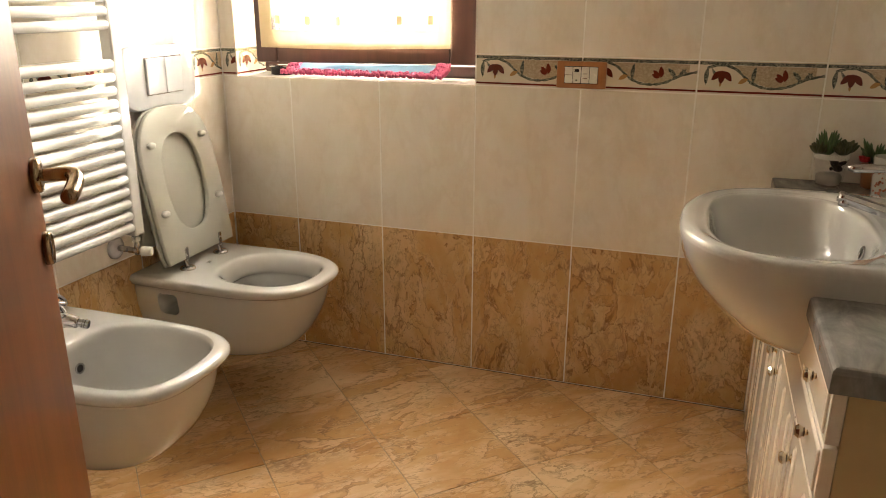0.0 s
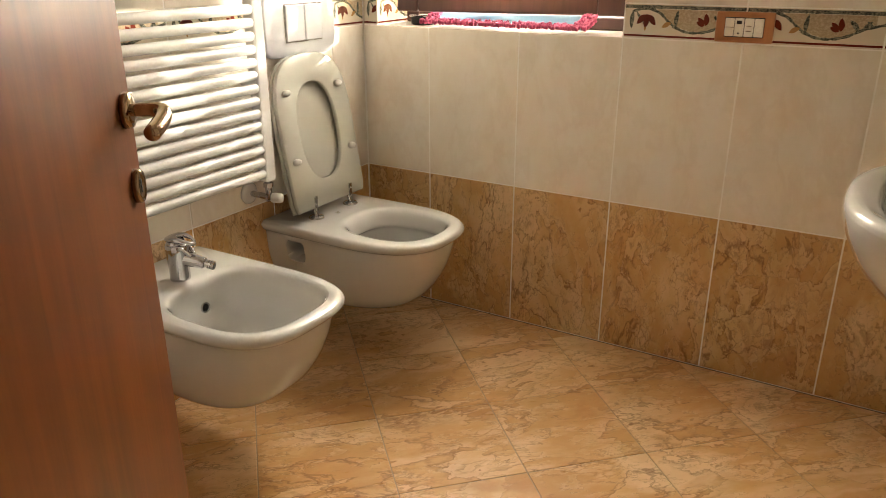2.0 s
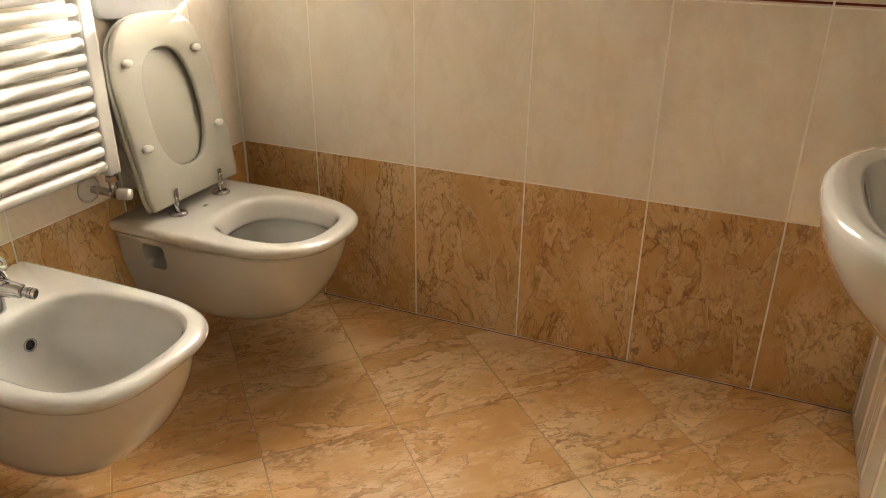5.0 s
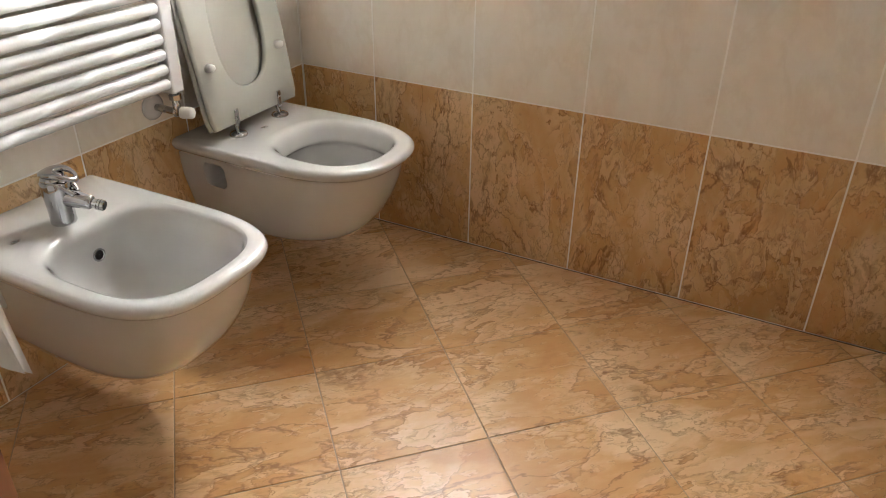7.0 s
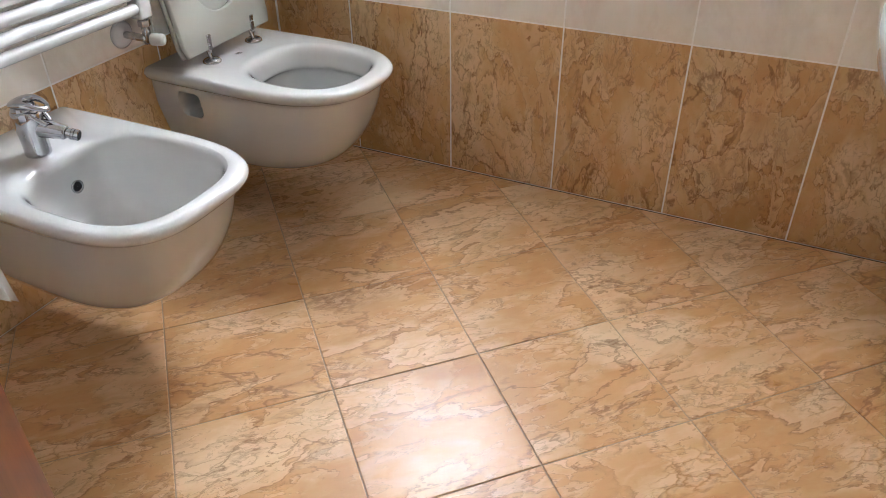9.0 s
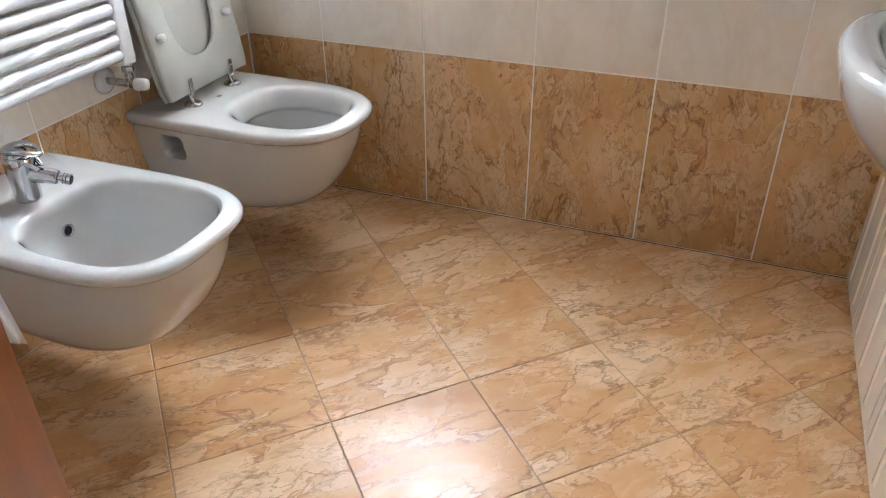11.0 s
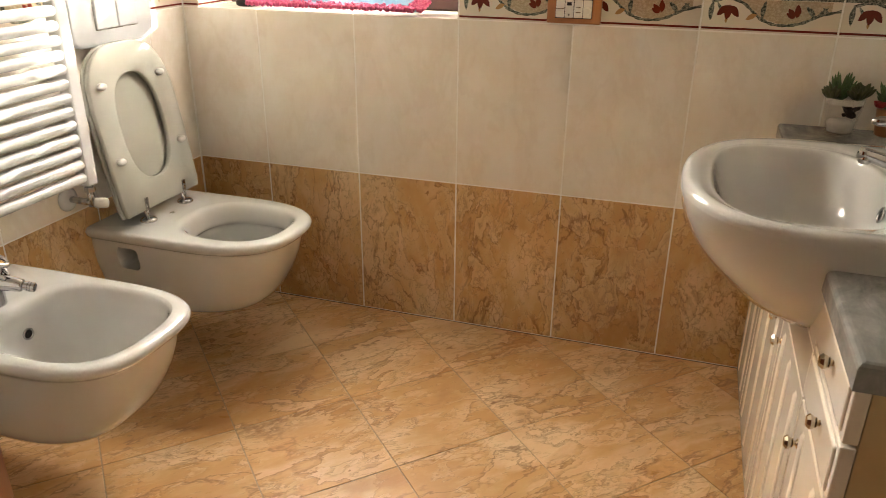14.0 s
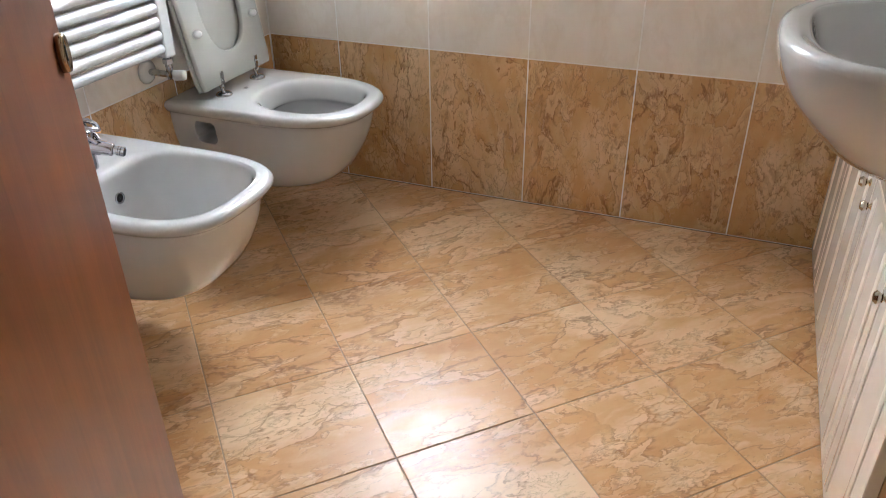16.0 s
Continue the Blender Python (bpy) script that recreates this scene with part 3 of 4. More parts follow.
# ---------------------------------------------------------------- window
win = thing("window_1", "dark brown wooden casement window with a short curtain", "window")
win["kind"] = "structure"
WY = REVEAL
bm = box(-0.800, -0.752, WY - 0.02, WY + 0.06, 0.909, 2.15, 0.004)
box(-0.052, -0.003, WY - 0.02, WY + 0.06, 0.909, 2.15, 0.004, bm=bm)
box(-0.752, -0.052, WY - 0.018, WY + 0.06, 0.909, 0.945, 0.004, bm=bm)
box(-0.752, -0.052, WY - 0.018, WY + 0.06, 2.10, 2.15, 0.004, bm=bm)
part("window_frame", bm, M_FRAME, win)
SASH = pose(-0.036, WY - 0.024, 0, 0, 0, 9.3)              # hinged at one side, standing slightly ajar
bm = box(-0.714, -0.645, -0.034, 0.0, 0.952, 2.11, 0.006)
box(-0.090, 0.0, -0.034, 0.0, 0.952, 2.11, 0.006, bm=bm)
box(-0.645, -0.090, -0.032, -0.002, 0.952, 1.022, 0.006, bm=bm)
box(-0.645, -0.090, -0.032, -0.002, 2.04, 2.11, 0.006, bm=bm)
sash = part("sash", bm, M_FRAME, win, "dark brown sash standing ajar", at=SASH)
pane = part("pane", box(-0.645, -0.090, -0.020, -0.016, 1.022, 2.04), M_GLASS, sash)
pane.visible_shadow = False
bm = lathe([(0.005, 0.0), (0.006, 0.002), (0.006, 0.05), (0.005, 0.052)], 12, pose(-0.020, WY - 0.050, 0.985))
box(-0.028, -0.012, WY - 0.048, WY - 0.040, 0.975, 1.045, 0.001, bm=bm)
part("hinge", bm, M_STEEL, win, "steel window hinge")


def sheet(x0, x1, z0, z1, y, wave, amp, nx=80, nz=24, seed=1):
    bm = bmesh.new()
    rr = random.Random(seed)
    ph = [rr.uniform(0, 6.28) for _ in range(3)]
    grid = []
    for j in range(nz + 1):
        row = []
        for i in range(nx + 1):
            x, z = x0 + (x1 - x0) * i / nx, z0 + (z1 - z0) * j / nz
            d = amp * (math.sin(wave * x + ph[0]) + 0.4 * math.sin(2.3 * wave * x + ph[1] + 2 * z))
            row.append(bm.verts.new((x, y + d, z + 0.0025 * math.sin(9 * x + ph[2]))))
        grid.append(row)
    for j in range(nz):
        for i in range(nx):
            bm.faces.new((grid[j][i], grid[j][i + 1], grid[j + 1][i + 1], grid[j + 1][i]))
    return bm


curtain = thing("curtain", "white sheer half curtain with yellow border hung on the window sash", "curtain", SASH)
CY = -0.046
part("sheer_panel", sheet(-0.655, -0.120, 1.049, 1.95, CY, 60, 0.0016, seed=4), M_SHEER, curtain, smooth=True)
part("hem", sheet(-0.690, -0.085, 0.998, 1.052, CY - 0.001, 60, 0.0022, 90, 5, seed=4), M_YELLOW, curtain, "yellow hem of the curtain", smooth=True)
part("side_band", sheet(-0.690, -0.652, 1.052, 1.95, CY - 0.001, 60, 0.0022, 8, 24, seed=4), M_YELLOW, curtain, "yellow edge of the curtain", smooth=True)
part("side_band", sheet(-0.123, -0.085, 1.052, 1.95, CY - 0.001, 60, 0.0022, 8, 24, seed=4), M_YELLOW, curtain, "yellow edge of the curtain", smooth=True)
for k in range(6):
    x = -0.640 + 0.097 * k
    part("tab", sheet(x, x + 0.018, 1.068, 1.096, CY - 0.003, 60, 0.0010, 4, 4, seed=4), M_YELLOW, curtain, smooth=True)
part("rod", tube([(-0.700, CY, 1.955), (-0.075, CY, 1.955)], 0.005), M_BRASS, curtain)

# mat drying on the sill
mat_thing = thing("bath_mat", "blue bath mat with pink chenille fringe lying on the window sill", "bath mat")


def mat_height(y):
    s = (y - 0.012) / 0.090
    return 0.916 + 0.030 * max(0.0, min(1.0, s)) ** 1.2


bm = bmesh.new()
grid = []
for i in range(41):
    x = -0.625 + 0.505 * i / 40
    grid.append([bm.verts.new((x, 0.014 + 0.090 * j / 10, mat_height(0.014 + 0.090 * j / 10) + 0.0022 * math.sin(18 * x + j * 0.5) + 0.004)) for j in range(11)])
for i in range(40):
    for j in range(10):
        bm.faces.new((grid[i][j], grid[i + 1][j], grid[i + 1][j + 1], grid[i][j + 1]))
bmesh.ops.solidify(bm, geom=list(bm.faces), thickness=0.008)
part("mat_base", bm, M_BLUE, mat_thing, smooth=True)
rnd = random.Random(5)
bm = bmesh.new()
for k in range(620):
    if k < 440:
        x, y = rnd.uniform(-0.645, -0.108), rnd.uniform(0.004, 0.036)
    else:
        x, y = (rnd.uniform(-0.150, -0.106) if k % 3 else rnd.uniform(-0.645, -0.610)), rnd.uniform(0.03, 0.100)
    own = bmesh.new()
    bmesh.ops.create_icosphere(own, subdivisions=1, radius=0.0056, matrix=Matrix.Translation((x, y, mat_height(y) + 0.007 + rnd.uniform(0, 0.004))) @ Euler((rnd.uniform(-0.8, 0.8), rnd.uniform(-0.8, 0.8), rnd.uniform(0, 6))).to_matrix().to_4x4() @ Matrix.Diagonal((1, 0.7, 1.5, 1)))
    join(bm, own)
fringe = part("fringe", bm, M_PINK, mat_thing, "pink chenille tufts", smooth=True)
fringe["kind"] = "stuff"

gadget = thing("soap_tin", "small dark tin with a chrome lid on the sill", "tin", pose(-0.685, 0.085, 0.909))
part("tin_body", lathe([(0.030, 0.0), (0.034, 0.003), (0.035, 0.020), (0.033, 0.024)], 28, Matrix.Diagonal((1.1, 0.8, 1, 1))), M_BLACK, gadget, smooth=True)
part("tin_lid", box(-0.036, 0.036, -0.022, 0.022, 0.0245, 0.031, 0.003), M_CHROME, gadget, "chrome lid")

# ---------------------------------------------------------------- switch plate
sw = thing("light_switch", "orange wooden switch plate with white modules on the tiled border", "switch", pose(0.3045, -0.0005, 0.948))
part("cover_plate", box(-0.068, 0.068, -0.011, 0, -0.0365, 0.0365, 0.004), M_TERRACOTTA, sw, smooth=False)
part("module_surround", box(-0.046, 0.046, -0.0125, -0.002, -0.0235, 0.0235, 0.001), M_BLACK, sw)
for k, x in enumerate((-0.034, -0.0115, 0.0115, 0.034)):
    m = part("switch_module", box(x - 0.0105, x + 0.0105, -0.016, -0.004, -0.0215, 0.0215, 0.0015), M_WHITE, sw)
    if k == 0:
        part("rocker_line", box(x - 0.0105, x + 0.0105, -0.0165, -0.0155, -0.0008, 0.0008), M_STEEL, m)
    if k == 1:
        part("indicator", box(x - 0.006, x + 0.006, -0.0166, -0.0155, 0.008, 0.016), M_BLACK, m)
        part("indicator_dot", box(x - 0.002, x + 0.002, -0.0166, -0.0155, -0.016, -0.012), M_BLACK, m)
    if k == 2:
        part("rocker_line", box(x - 0.006, x + 0.006, -0.0165, -0.0155, 0.003, 0.005), M_STEEL, m)
        part("rocker_line", box(x - 0.006, x + 0.006, -0.0165, -0.0155, -0.009, -0.007), M_STEEL, m)
    if k == 3:
        part("dimmer", lathe([(0.008, 0.0), (0.009, 0.002), (0.008, 0.009), (0.006, 0.010)], 20, pose(x, -0.015, -0.004, 90)), M_WHITE, m, smooth=True)


# ---------------------------------------------------------------- sanitary ware
def d_radius(theta, u0, length, width, back, p):
    """How far the D-shaped outline lies from (u0, 0) in the direction theta; u runs away from the wall."""
    turn = length * 0.52

    def inside(u, v):
        if u < 0 or u > length:
            return False
        if u <= turn:
            s = u / turn
            return abs(v) <= back + (width - back) * math.sin(s * math.pi / 2)
        return abs(v) <= width * max(0.0, 1 - ((u - turn) / (length - turn)) ** p) ** (1 / p)

    lo, hi = 0.0, 1.0
    c, s = math.cos(theta), math.sin(theta)
    for _ in range(26):
        mid = (lo + hi) / 2
        if inside(u0 + mid * c, mid * s):
            lo = mid
        else:
            hi = mid
    return lo


def spread(rows, steps):
    """Rows of loop numbers, with smooth steps in between."""
    out = []
    for i in range(len(rows) - 1):
        a, b, c, d = (np.array(rows[max(0, min(len(rows) - 1, i + k))], float) for k in (-1, 0, 1, 2))
        for k in range(steps):
            s = k / steps
            out.append(0.5 * (2 * b + (c - a) * s + (2 * a - 5 * b + 4 * c - d) * s * s + (3 * b - a - 3 * c + d) * s ** 3))
    out.append(np.array(rows[-1], float))
    return out


def basin(outer, inner, n=120, dents=(), centre=0.26, close_low=True):
    """A ceramic body lofted from outer loops (z, length, width, back, p), low to high, to inner oval loops (z, centre, a, b, p), high to low."""
    bm = bmesh.new()
    angles = [2 * math.pi * (k + 0.5) / n for k in range(n)]
    if dents:
        angles = [th for th in angles if not 120.2 < min(math.degrees(th), 360 - math.degrees(th)) < 147.4]
        angles += [sign * radians(121.0 + 0.42 * k) % (2 * math.pi) for k in range(62) for sign in (1, -1)]
        angles.sort()
        n = len(angles)
    rings = []
    for z, length, width, back, p in outer:
        ring = []
        for th in angles:
            q = d_radius(th, min(centre, length * 0.5), length, width, back, p)
            u, v = min(centre, length * 0.5) + q * math.cos(th), q * math.sin(th)
            for du, dz, su, sz, depth in dents:
                k = ((abs(u - du) / su) ** 4 + (abs(z - dz) / sz) ** 4) ** 0.25
                if abs(v) > 0.06 and k < 1.0:
                    v -= math.copysign(depth * min(1.0, (1.0 - k) * 6), v)
            ring.append(bm.verts.new((u, v, z)))
        rings.append(ring)
    for z, c, a, b, p in inner:
        ring = []
        for th in angles:
            co, si = math.cos(th), math.sin(th)
            rad = 1 / ((abs(co) / a) ** p + (abs(si) / b) ** p) ** (1 / p)
            ring.append(bm.verts.new((c + rad * co, rad * si, z)))
        rings.append(ring)
    for a, b in zip(rings, rings[1:]):
        for k in range(n):
            bm.faces.new((a[k], a[(k + 1) % n], b[(k + 1) % n], b[k]))
    if close_low:
        bm.faces.new(rings[0])
    bm.faces.new(rings[-1])
    bm.normal_update()
    for e in bm.edges:
        if len(e.link_faces) == 2 and e.calc_face_angle(0.0) > radians(50):
            e.smooth = False
    return bm


BODY = [(0.154, 0.295, 0.070, 0.070, 2.0), (0.157, 0.352, 0.104, 0.099, 2.05), (0.170, 0.400, 0.125, 0.120, 2.2), (0.205, 0.444, 0.144, 0.137, 2.35), (0.254, 0.477, 0.156, 0.149, 2.45), (0.308, 0.500, 0.164, 0.159, 2.5), (0.364, 0.513, 0.1685, 0.1645, 2.6)]
LIP = [(0.3680, 0.5150, 0.1702, 0.1668, 2.6), (0.3710, 0.5205, 0.1738, 0.1698, 2.6), (0.3765, 0.5305, 0.1788, 0.1748, 2.65), (0.3850, 0.537, 0.183, 0.179, 2.65), (0.3935, 0.535, 0.182, 0.179, 2.65), (0.3990, 0.528, 0.177, 0.174, 2.6), (0.4010, 0.519, 0.169, 0.168, 2.6)]


def squarer(rows, longer, more):
    return [(z, length + longer, width, back, p + more) for z, length, width, back, p in rows]


toilet = thing("toilet", "white wall-hung toilet with its seat and lid raised", "toilet", pose(-0.854, -0.350, 0.0))
inner = [(0.4015, 0.345, 0.158, 0.142, 2.5), (0.400, 0.348, 0.148, 0.132, 2.5), (0.394, 0.350, 0.140, 0.124, 2.5), (0.380, 0.352, 0.133, 0.117, 2.5), (0.362, 0.353, 0.128, 0.111, 2.5), (0.352, 0.353, 0.126, 0.109, 2.5), (0.346, 0.353, 0.130, 0.112, 2.5), (0.335, 0.352, 0.138, 0.118, 2.4), (0.30, 0.350, 0.132, 0.112, 2.3), (0.25, 0.345, 0.115, 0.095, 2.2), (0.19, 0.335, 0.080, 0.065, 2.0), (0.165, 0.33, 0.045, 0.04, 2.0)]
bowl = part("bowl", basin(spread(BODY, 15)[:-1] + spread(LIP, 3), spread(inner, 2), 150, [(0.110, 0.322, 0.033, 0.031, 0.070)]), M_CERAMIC, toilet, smooth=True)

def seat_outline(length, width, back, p, lift, n=72):
    """Outline of seat or lid: s along its length from the hinge, v across."""
    pts = []
    for k in range(n):
        th = 2 * math.pi * (k + 0.5) / n
        q = d_radius(th, length * 0.45, length, width, back, p)
        pts.append((length * 0.45 + q * math.cos(th) + lift, q * math.sin(th)))
    return pts


def ring_plate(outer, inner_pts, t0, t1, edge):
    """A flat ring or plate between heights t0 and t1 with softened rims."""
    bm = bmesh.new()

    def loop(pts, t, d):
        c = Vector((sum(p[0] for p in pts) / len(pts), sum(p[1] for p in pts) / len(pts)))
        out = []
        for p in pts:
            v = Vector(p) - c
            w = c + v * (1 - d / max(v.length, 1e-4))
            out.append(bm.verts.new((w.x, w.y, t)))
        return out

    rings = [loop(outer, t0, edge), loop(outer, t0 + edge * 0.35, edge * 0.3), loop(outer, (t0 + t1) / 2, 0), loop(outer, t1 - edge * 0.35, edge * 0.3), loop(outer, t1, edge)]
    if inner_pts:
        rings += [loop(inner_pts, t1, -edge), loop(inner_pts, t1 - edge * 0.35, -edge * 0.3), loop(inner_pts, (t0 + t1) / 2, 0), loop(inner_pts, t0, -edge * 0.5)]
    n = len(outer)
    pairs = list(zip(rings, rings[1:]))
    if inner_pts:
        pairs.append((rings[-1], rings[0]))
    for a, b in pairs:
        for k in range(n):
            bm.faces.new((a[k], a[(k + 1) % n], b[(k + 1) % n], b[k]))
    if not inner_pts:
        bm.faces.new(rings[0])
        bm.faces.new(rings[-1])
    return bm


# raised seat and lid: local x runs up from the hinge, local z faces the room
RAISE = pose(0.108, 0, 0.428) @ Matrix.Rotation(radians(-9.8), 4, "Y") @ Matrix(((0, 0, 1, 0), (0, -1, 0, 0), (1, 0, 0, 0), (0, 0, 0, 1)))
oval = []
for k in range(72):
    th = 2 * math.pi * (k + 0.5) / 72
    co, si = math.cos(th), math.sin(th)
    rad = 1 / ((abs(co) / 0.138) ** 2.5 + (abs(si) / 0.084) ** 2.5) ** 0.4
    oval.append((0.215 + rad * co, rad * si))
seat = part("seat", ring_plate(seat_outline(0.434, 0.159, 0.156, 2.9, 0.0), oval, 0.002, 0.018, 0.005), M_SEAT, toilet, "raised pale grey plastic seat ring", smooth=True, at=RAISE)
for s, v in ((0.145, -0.124), (0.145, 0.124), (0.335, -0.112), (0.335, 0.112)):
    bm = lathe([(0.0125, 0.0), (0.0125, 0.007), (0.011, 0.011), (0.007, 0.013)], 20, pose(s, v, 0.0165) @ Matrix.Diagonal((0.75, 1.15, 1, 1)))
    part("buffer", bm, M_RUBBER, seat, smooth=True)
part("lid", ring_plate(seat_outline(0.436, 0.1595, 0.1565, 2.9, -0.002), None, -0.012, -0.001, 0.004), M_SEAT, toilet, "raised pale grey plastic lid", smooth=True, at=RAISE)
for v in (-0.080, 0.080):
    hinge = part("hinge", lathe([(0.022, 0.0), (0.022, 0.004), (0.019, 0.008), (0.010, 0.010)], 28, pose(0.124, v, 0.4005)), M_CHROME, toilet, "chrome seat hinge", smooth=True)
    part("hinge_pin", rounded_bar((0.124, v, 0.405), (0.116, v, 0.436), 0.0055), M_CHROME, hinge, smooth=True)
    part("hinge_strap", box(0.1245, 0.1285, v - 0.006, v + 0.006, 0.425, 0.468, 0.0015), M_STEEL, hinge)
# drain outlet water
part("water", lathe([(0.001, 0.0), (0.05, 0.0), (0.075, 0.0)], 32, pose(0.335, 0, 0.205) @ Matrix.Diagonal((1.15, 0.95, 1, 1)), cap=False), M_GLASS, toilet, smooth=True)

bidet = thing("bidet", "white wall-hung bidet with a chrome mixer tap", "bidet", pose(-0.854, -0.935, 0.0))
inner = [(0.4006, 0.330, 0.186, 0.153, 2.9), (0.3990, 0.336, 0.177, 0.148, 3.0), (0.3935, 0.341, 0.168, 0.141, 3.0), (0.380, 0.342, 0.163, 0.135, 3.0), (0.358, 0.336, 0.160, 0.128, 2.9), (0.32, 0.330, 0.156, 0.120, 2.8), (0.275, 0.330, 0.141, 0.106, 2.6), (0.248, 0.328, 0.115, 0.086, 2.4), (0.236, 0.325, 0.078, 0.058, 2.2), (0.232, 0.322, 0.035, 0.03, 2.0)]
part("bowl", basin(spread(squarer(BODY, 0.010, 0.5), 15)[:-1] + spread(squarer(LIP, 0.010, 0.6), 3), spread(inner, 3), 150, [(0.110, 0.322, 0.033, 0.031, 0.070)]), M_CERAMIC, bidet, smooth=True)
hole_at = pose(0.1765, 0.020, 0.326, 0, 87, 0)
part("overflow_ring", lathe([(0.0105, 0.0), (0.0135, 0.0), (0.0135, 0.003), (0.0115, 0.004), (0.0095, 0.002)], 28, hole_at, cap=False), M_CHROME, bidet, "chrome overflow ring", smooth=True)
# flat black disc: the opening's darkness is put into its colour
part("overflow_dark_disc", lathe([(0.0005, 0.0012), (0.0105, 0.0012)], 24, hole_at, cap=False), M_BLACK, bidet)
part("drain", lathe([(0.001, 0.006), (0.012, 0.006), (0.024, 0.003), (0.026, 0.0)], 28, pose(0.322, 0, 0.2325), cap=False), M_CHROME, bidet, "chrome drain plug", smooth=True)
tap = part("tap_body", lathe([(0.0235, 0.0), (0.0242, 0.003), (0.0236, 0.008), (0.0240, 0.030), (0.0258, 0.052), (0.0272, 0.072), (0.0270, 0.084), (0.0240, 0.090)], 36), M_CHROME, bidet, "chrome bidet tap", smooth=True, at=pose(0.132, -0.003, 0.4005, 0, 1, 24))
part("tap_spout", tube(bend([(0.004, 0, 0.052), (0.024, 0, 0.051), (0.046, 0, 0.047), (0.062, 0, 0.043)], 6), 0.014, 20, [0.0200 - 0.0065 * k / 18 for k in range(19)]), M_CHROME, tap, smooth=True)
part("tap_collar", lathe([(0.0128, 0.0), (0.0135, 0.002), (0.0135, 0.009), (0.0115, 0.011)], 28, pose(0.054, 0, 0.0455, 0, 103, 0)), M_CHROME, tap, smooth=True)
nozzle = part("tap_nozzle", lathe([(0.0090, 0.0), (0.0092, 0.010), (0.0108, 0.0105), (0.0108, 0.0125), (0.0098, 0.013), (0.0098, 0.015), (0.0108, 0.0155), (0.0108, 0.0175), (0.0098, 0.018), (0.0105, 0.019), (0.0105, 0.025), (0.0090, 0.026)], 28, pose(0.062, 0, 0.0435, 0, 103, 0)), M_CHROME, tap, smooth=False)
# nozzle end is capped; a black disc paints its dark mouth
part("nozzle_dark_disc", lathe([(0.0005, 0.0263), (0.0082, 0.0263)], 20, pose(0.062, 0, 0.0435, 0, 103, 0), cap=False), M_BLACK, nozzle)
# lever: a domed cap that runs out into an open loop
rim, gap = [], []
for k in range(48):
    th = 2 * math.pi * (k + 0.5) / 48
    co, si = math.cos(th), math.sin(th)
    rim.append((0.010 + 0.037 * co, (0.0268 - 0.004 * max(0.0, co)) * si))
    gap.append((0.021 + 0.017 * co, 0.0125 * si))
loop = ring_plate(rim, gap, 0.0, 0.0085, 0.003)
for v in loop.verts:
    v.co.z += 0.090 + 0.010 * (1 - ((v.co.x - 0.004) / 0.040) ** 2) - 0.10 * max(0.0, v.co.x - 0.012)
part("tap_lever", loop, M_CHROME, tap, "open chrome loop lever", smooth=True)
part("tap_cap", lathe([(0.0250, 0.0), (0.0262, 0.004), (0.0235, 0.010), (0.014, 0.0135), (0.002, 0.0145)], 32, pose(-0.002, 0, 0.088) @ Matrix.Diagonal((0.8, 1, 1, 1))), M_CHROME, tap, smooth=True)
for side in (-1, 1):
    part("tap_link", tube(bend([(0.016, side * 0.017, 0.084), (0.026, side * 0.014, 0.074), (0.036, side * 0.009, 0.062)], 6), 0.0045, 10), M_CHROME, tap, smooth=True)

for item, u, v in ((toilet, 0.143, -0.007), (bidet, 0.122, -0.104)):
    for k in range(2):
        part("maker_mark", box(u - 0.0035 + 0.006 * k, u + 0.0005 + 0.006 * k, v - 0.008, v + 0.008, 0.4008, 0.4014), M_STEEL, item, "small faded grey bar")

# flush plate
flush = thing("flush_plate", "white dual-flush plate on the tiled wall above the toilet", "flush plate", pose(-0.854, -0.330, 0.933))
out = []
for k in range(64):
    th = 2 * math.pi * (k + 0.5) / 64
    co, si = math.cos(th), math.sin(th)
    rad = 1 / ((abs(co) / 0.148) ** 7 + (abs(si) / 0.088) ** 7) ** (1 / 7)
    y, z = rad * co, rad * si
    out.append((z, y + (0.010 * (1 - (z / 0.088) ** 2) if y > 0.1 else 0)))
TO_WALL = Matrix(((0, 0, 1, 0), (0, 1, 0, 0), (1, 0, 0, 0), (0, 0, 0, 1)))
part("plate", ring_plate(out, None, 0.0, 0.024, 0.008), M_PLATE, flush, smooth=True, at=TO_WALL)
part("button_gap", box(0.0235, 0.0250, -0.066, 0.092, -0.047, 0.056), M_STEEL, flush)
part("button", box(0.020, 0.0295, -0.0640, 0.0135, -0.045, 0.054, 0.003), M_PLATE, flush)
part("button", box(0.020, 0.0295, 0.0155, 0.0900, -0.045, 0.054, 0.003), M_PLATE, flush)

# ---------------------------------------------------------------- towel radiator
rad = thing("towel_radiator", "white enamelled ladder radiator on the tiled wall", "radiator")
RX = -0.784
Y0, Y1 = -1.150, -0.553
for y in (Y1, Y0):
    part("upright", box(RX - 0.026, RX + 0.010, y - 0.019, y + 0.019, 0.535, 1.70, 0.006, 3), M_ENAMEL, rad, smooth=False)
zs = [0.563 + 0.0327 * k for k in range(14)] + [1.082 + 0.0327 * k for k in range(8)] + [1.42 + 0.0327 * k for k in range(8)]
proto = None
for z in zs:
    if proto is None:
        proto = part("rung", rounded_bar((RX + 0.006, Y0 - 0.004, 0), (RX + 0.006, Y1 - 0.022, 0), 0.0127, 18), M_ENAMEL, rad, smooth=True, at=pose(0, 0, z))
    else:
        ob = new("rung", proto.data)
        ob.parent, ob.matrix_basis = rad, pose(0, 0, z)
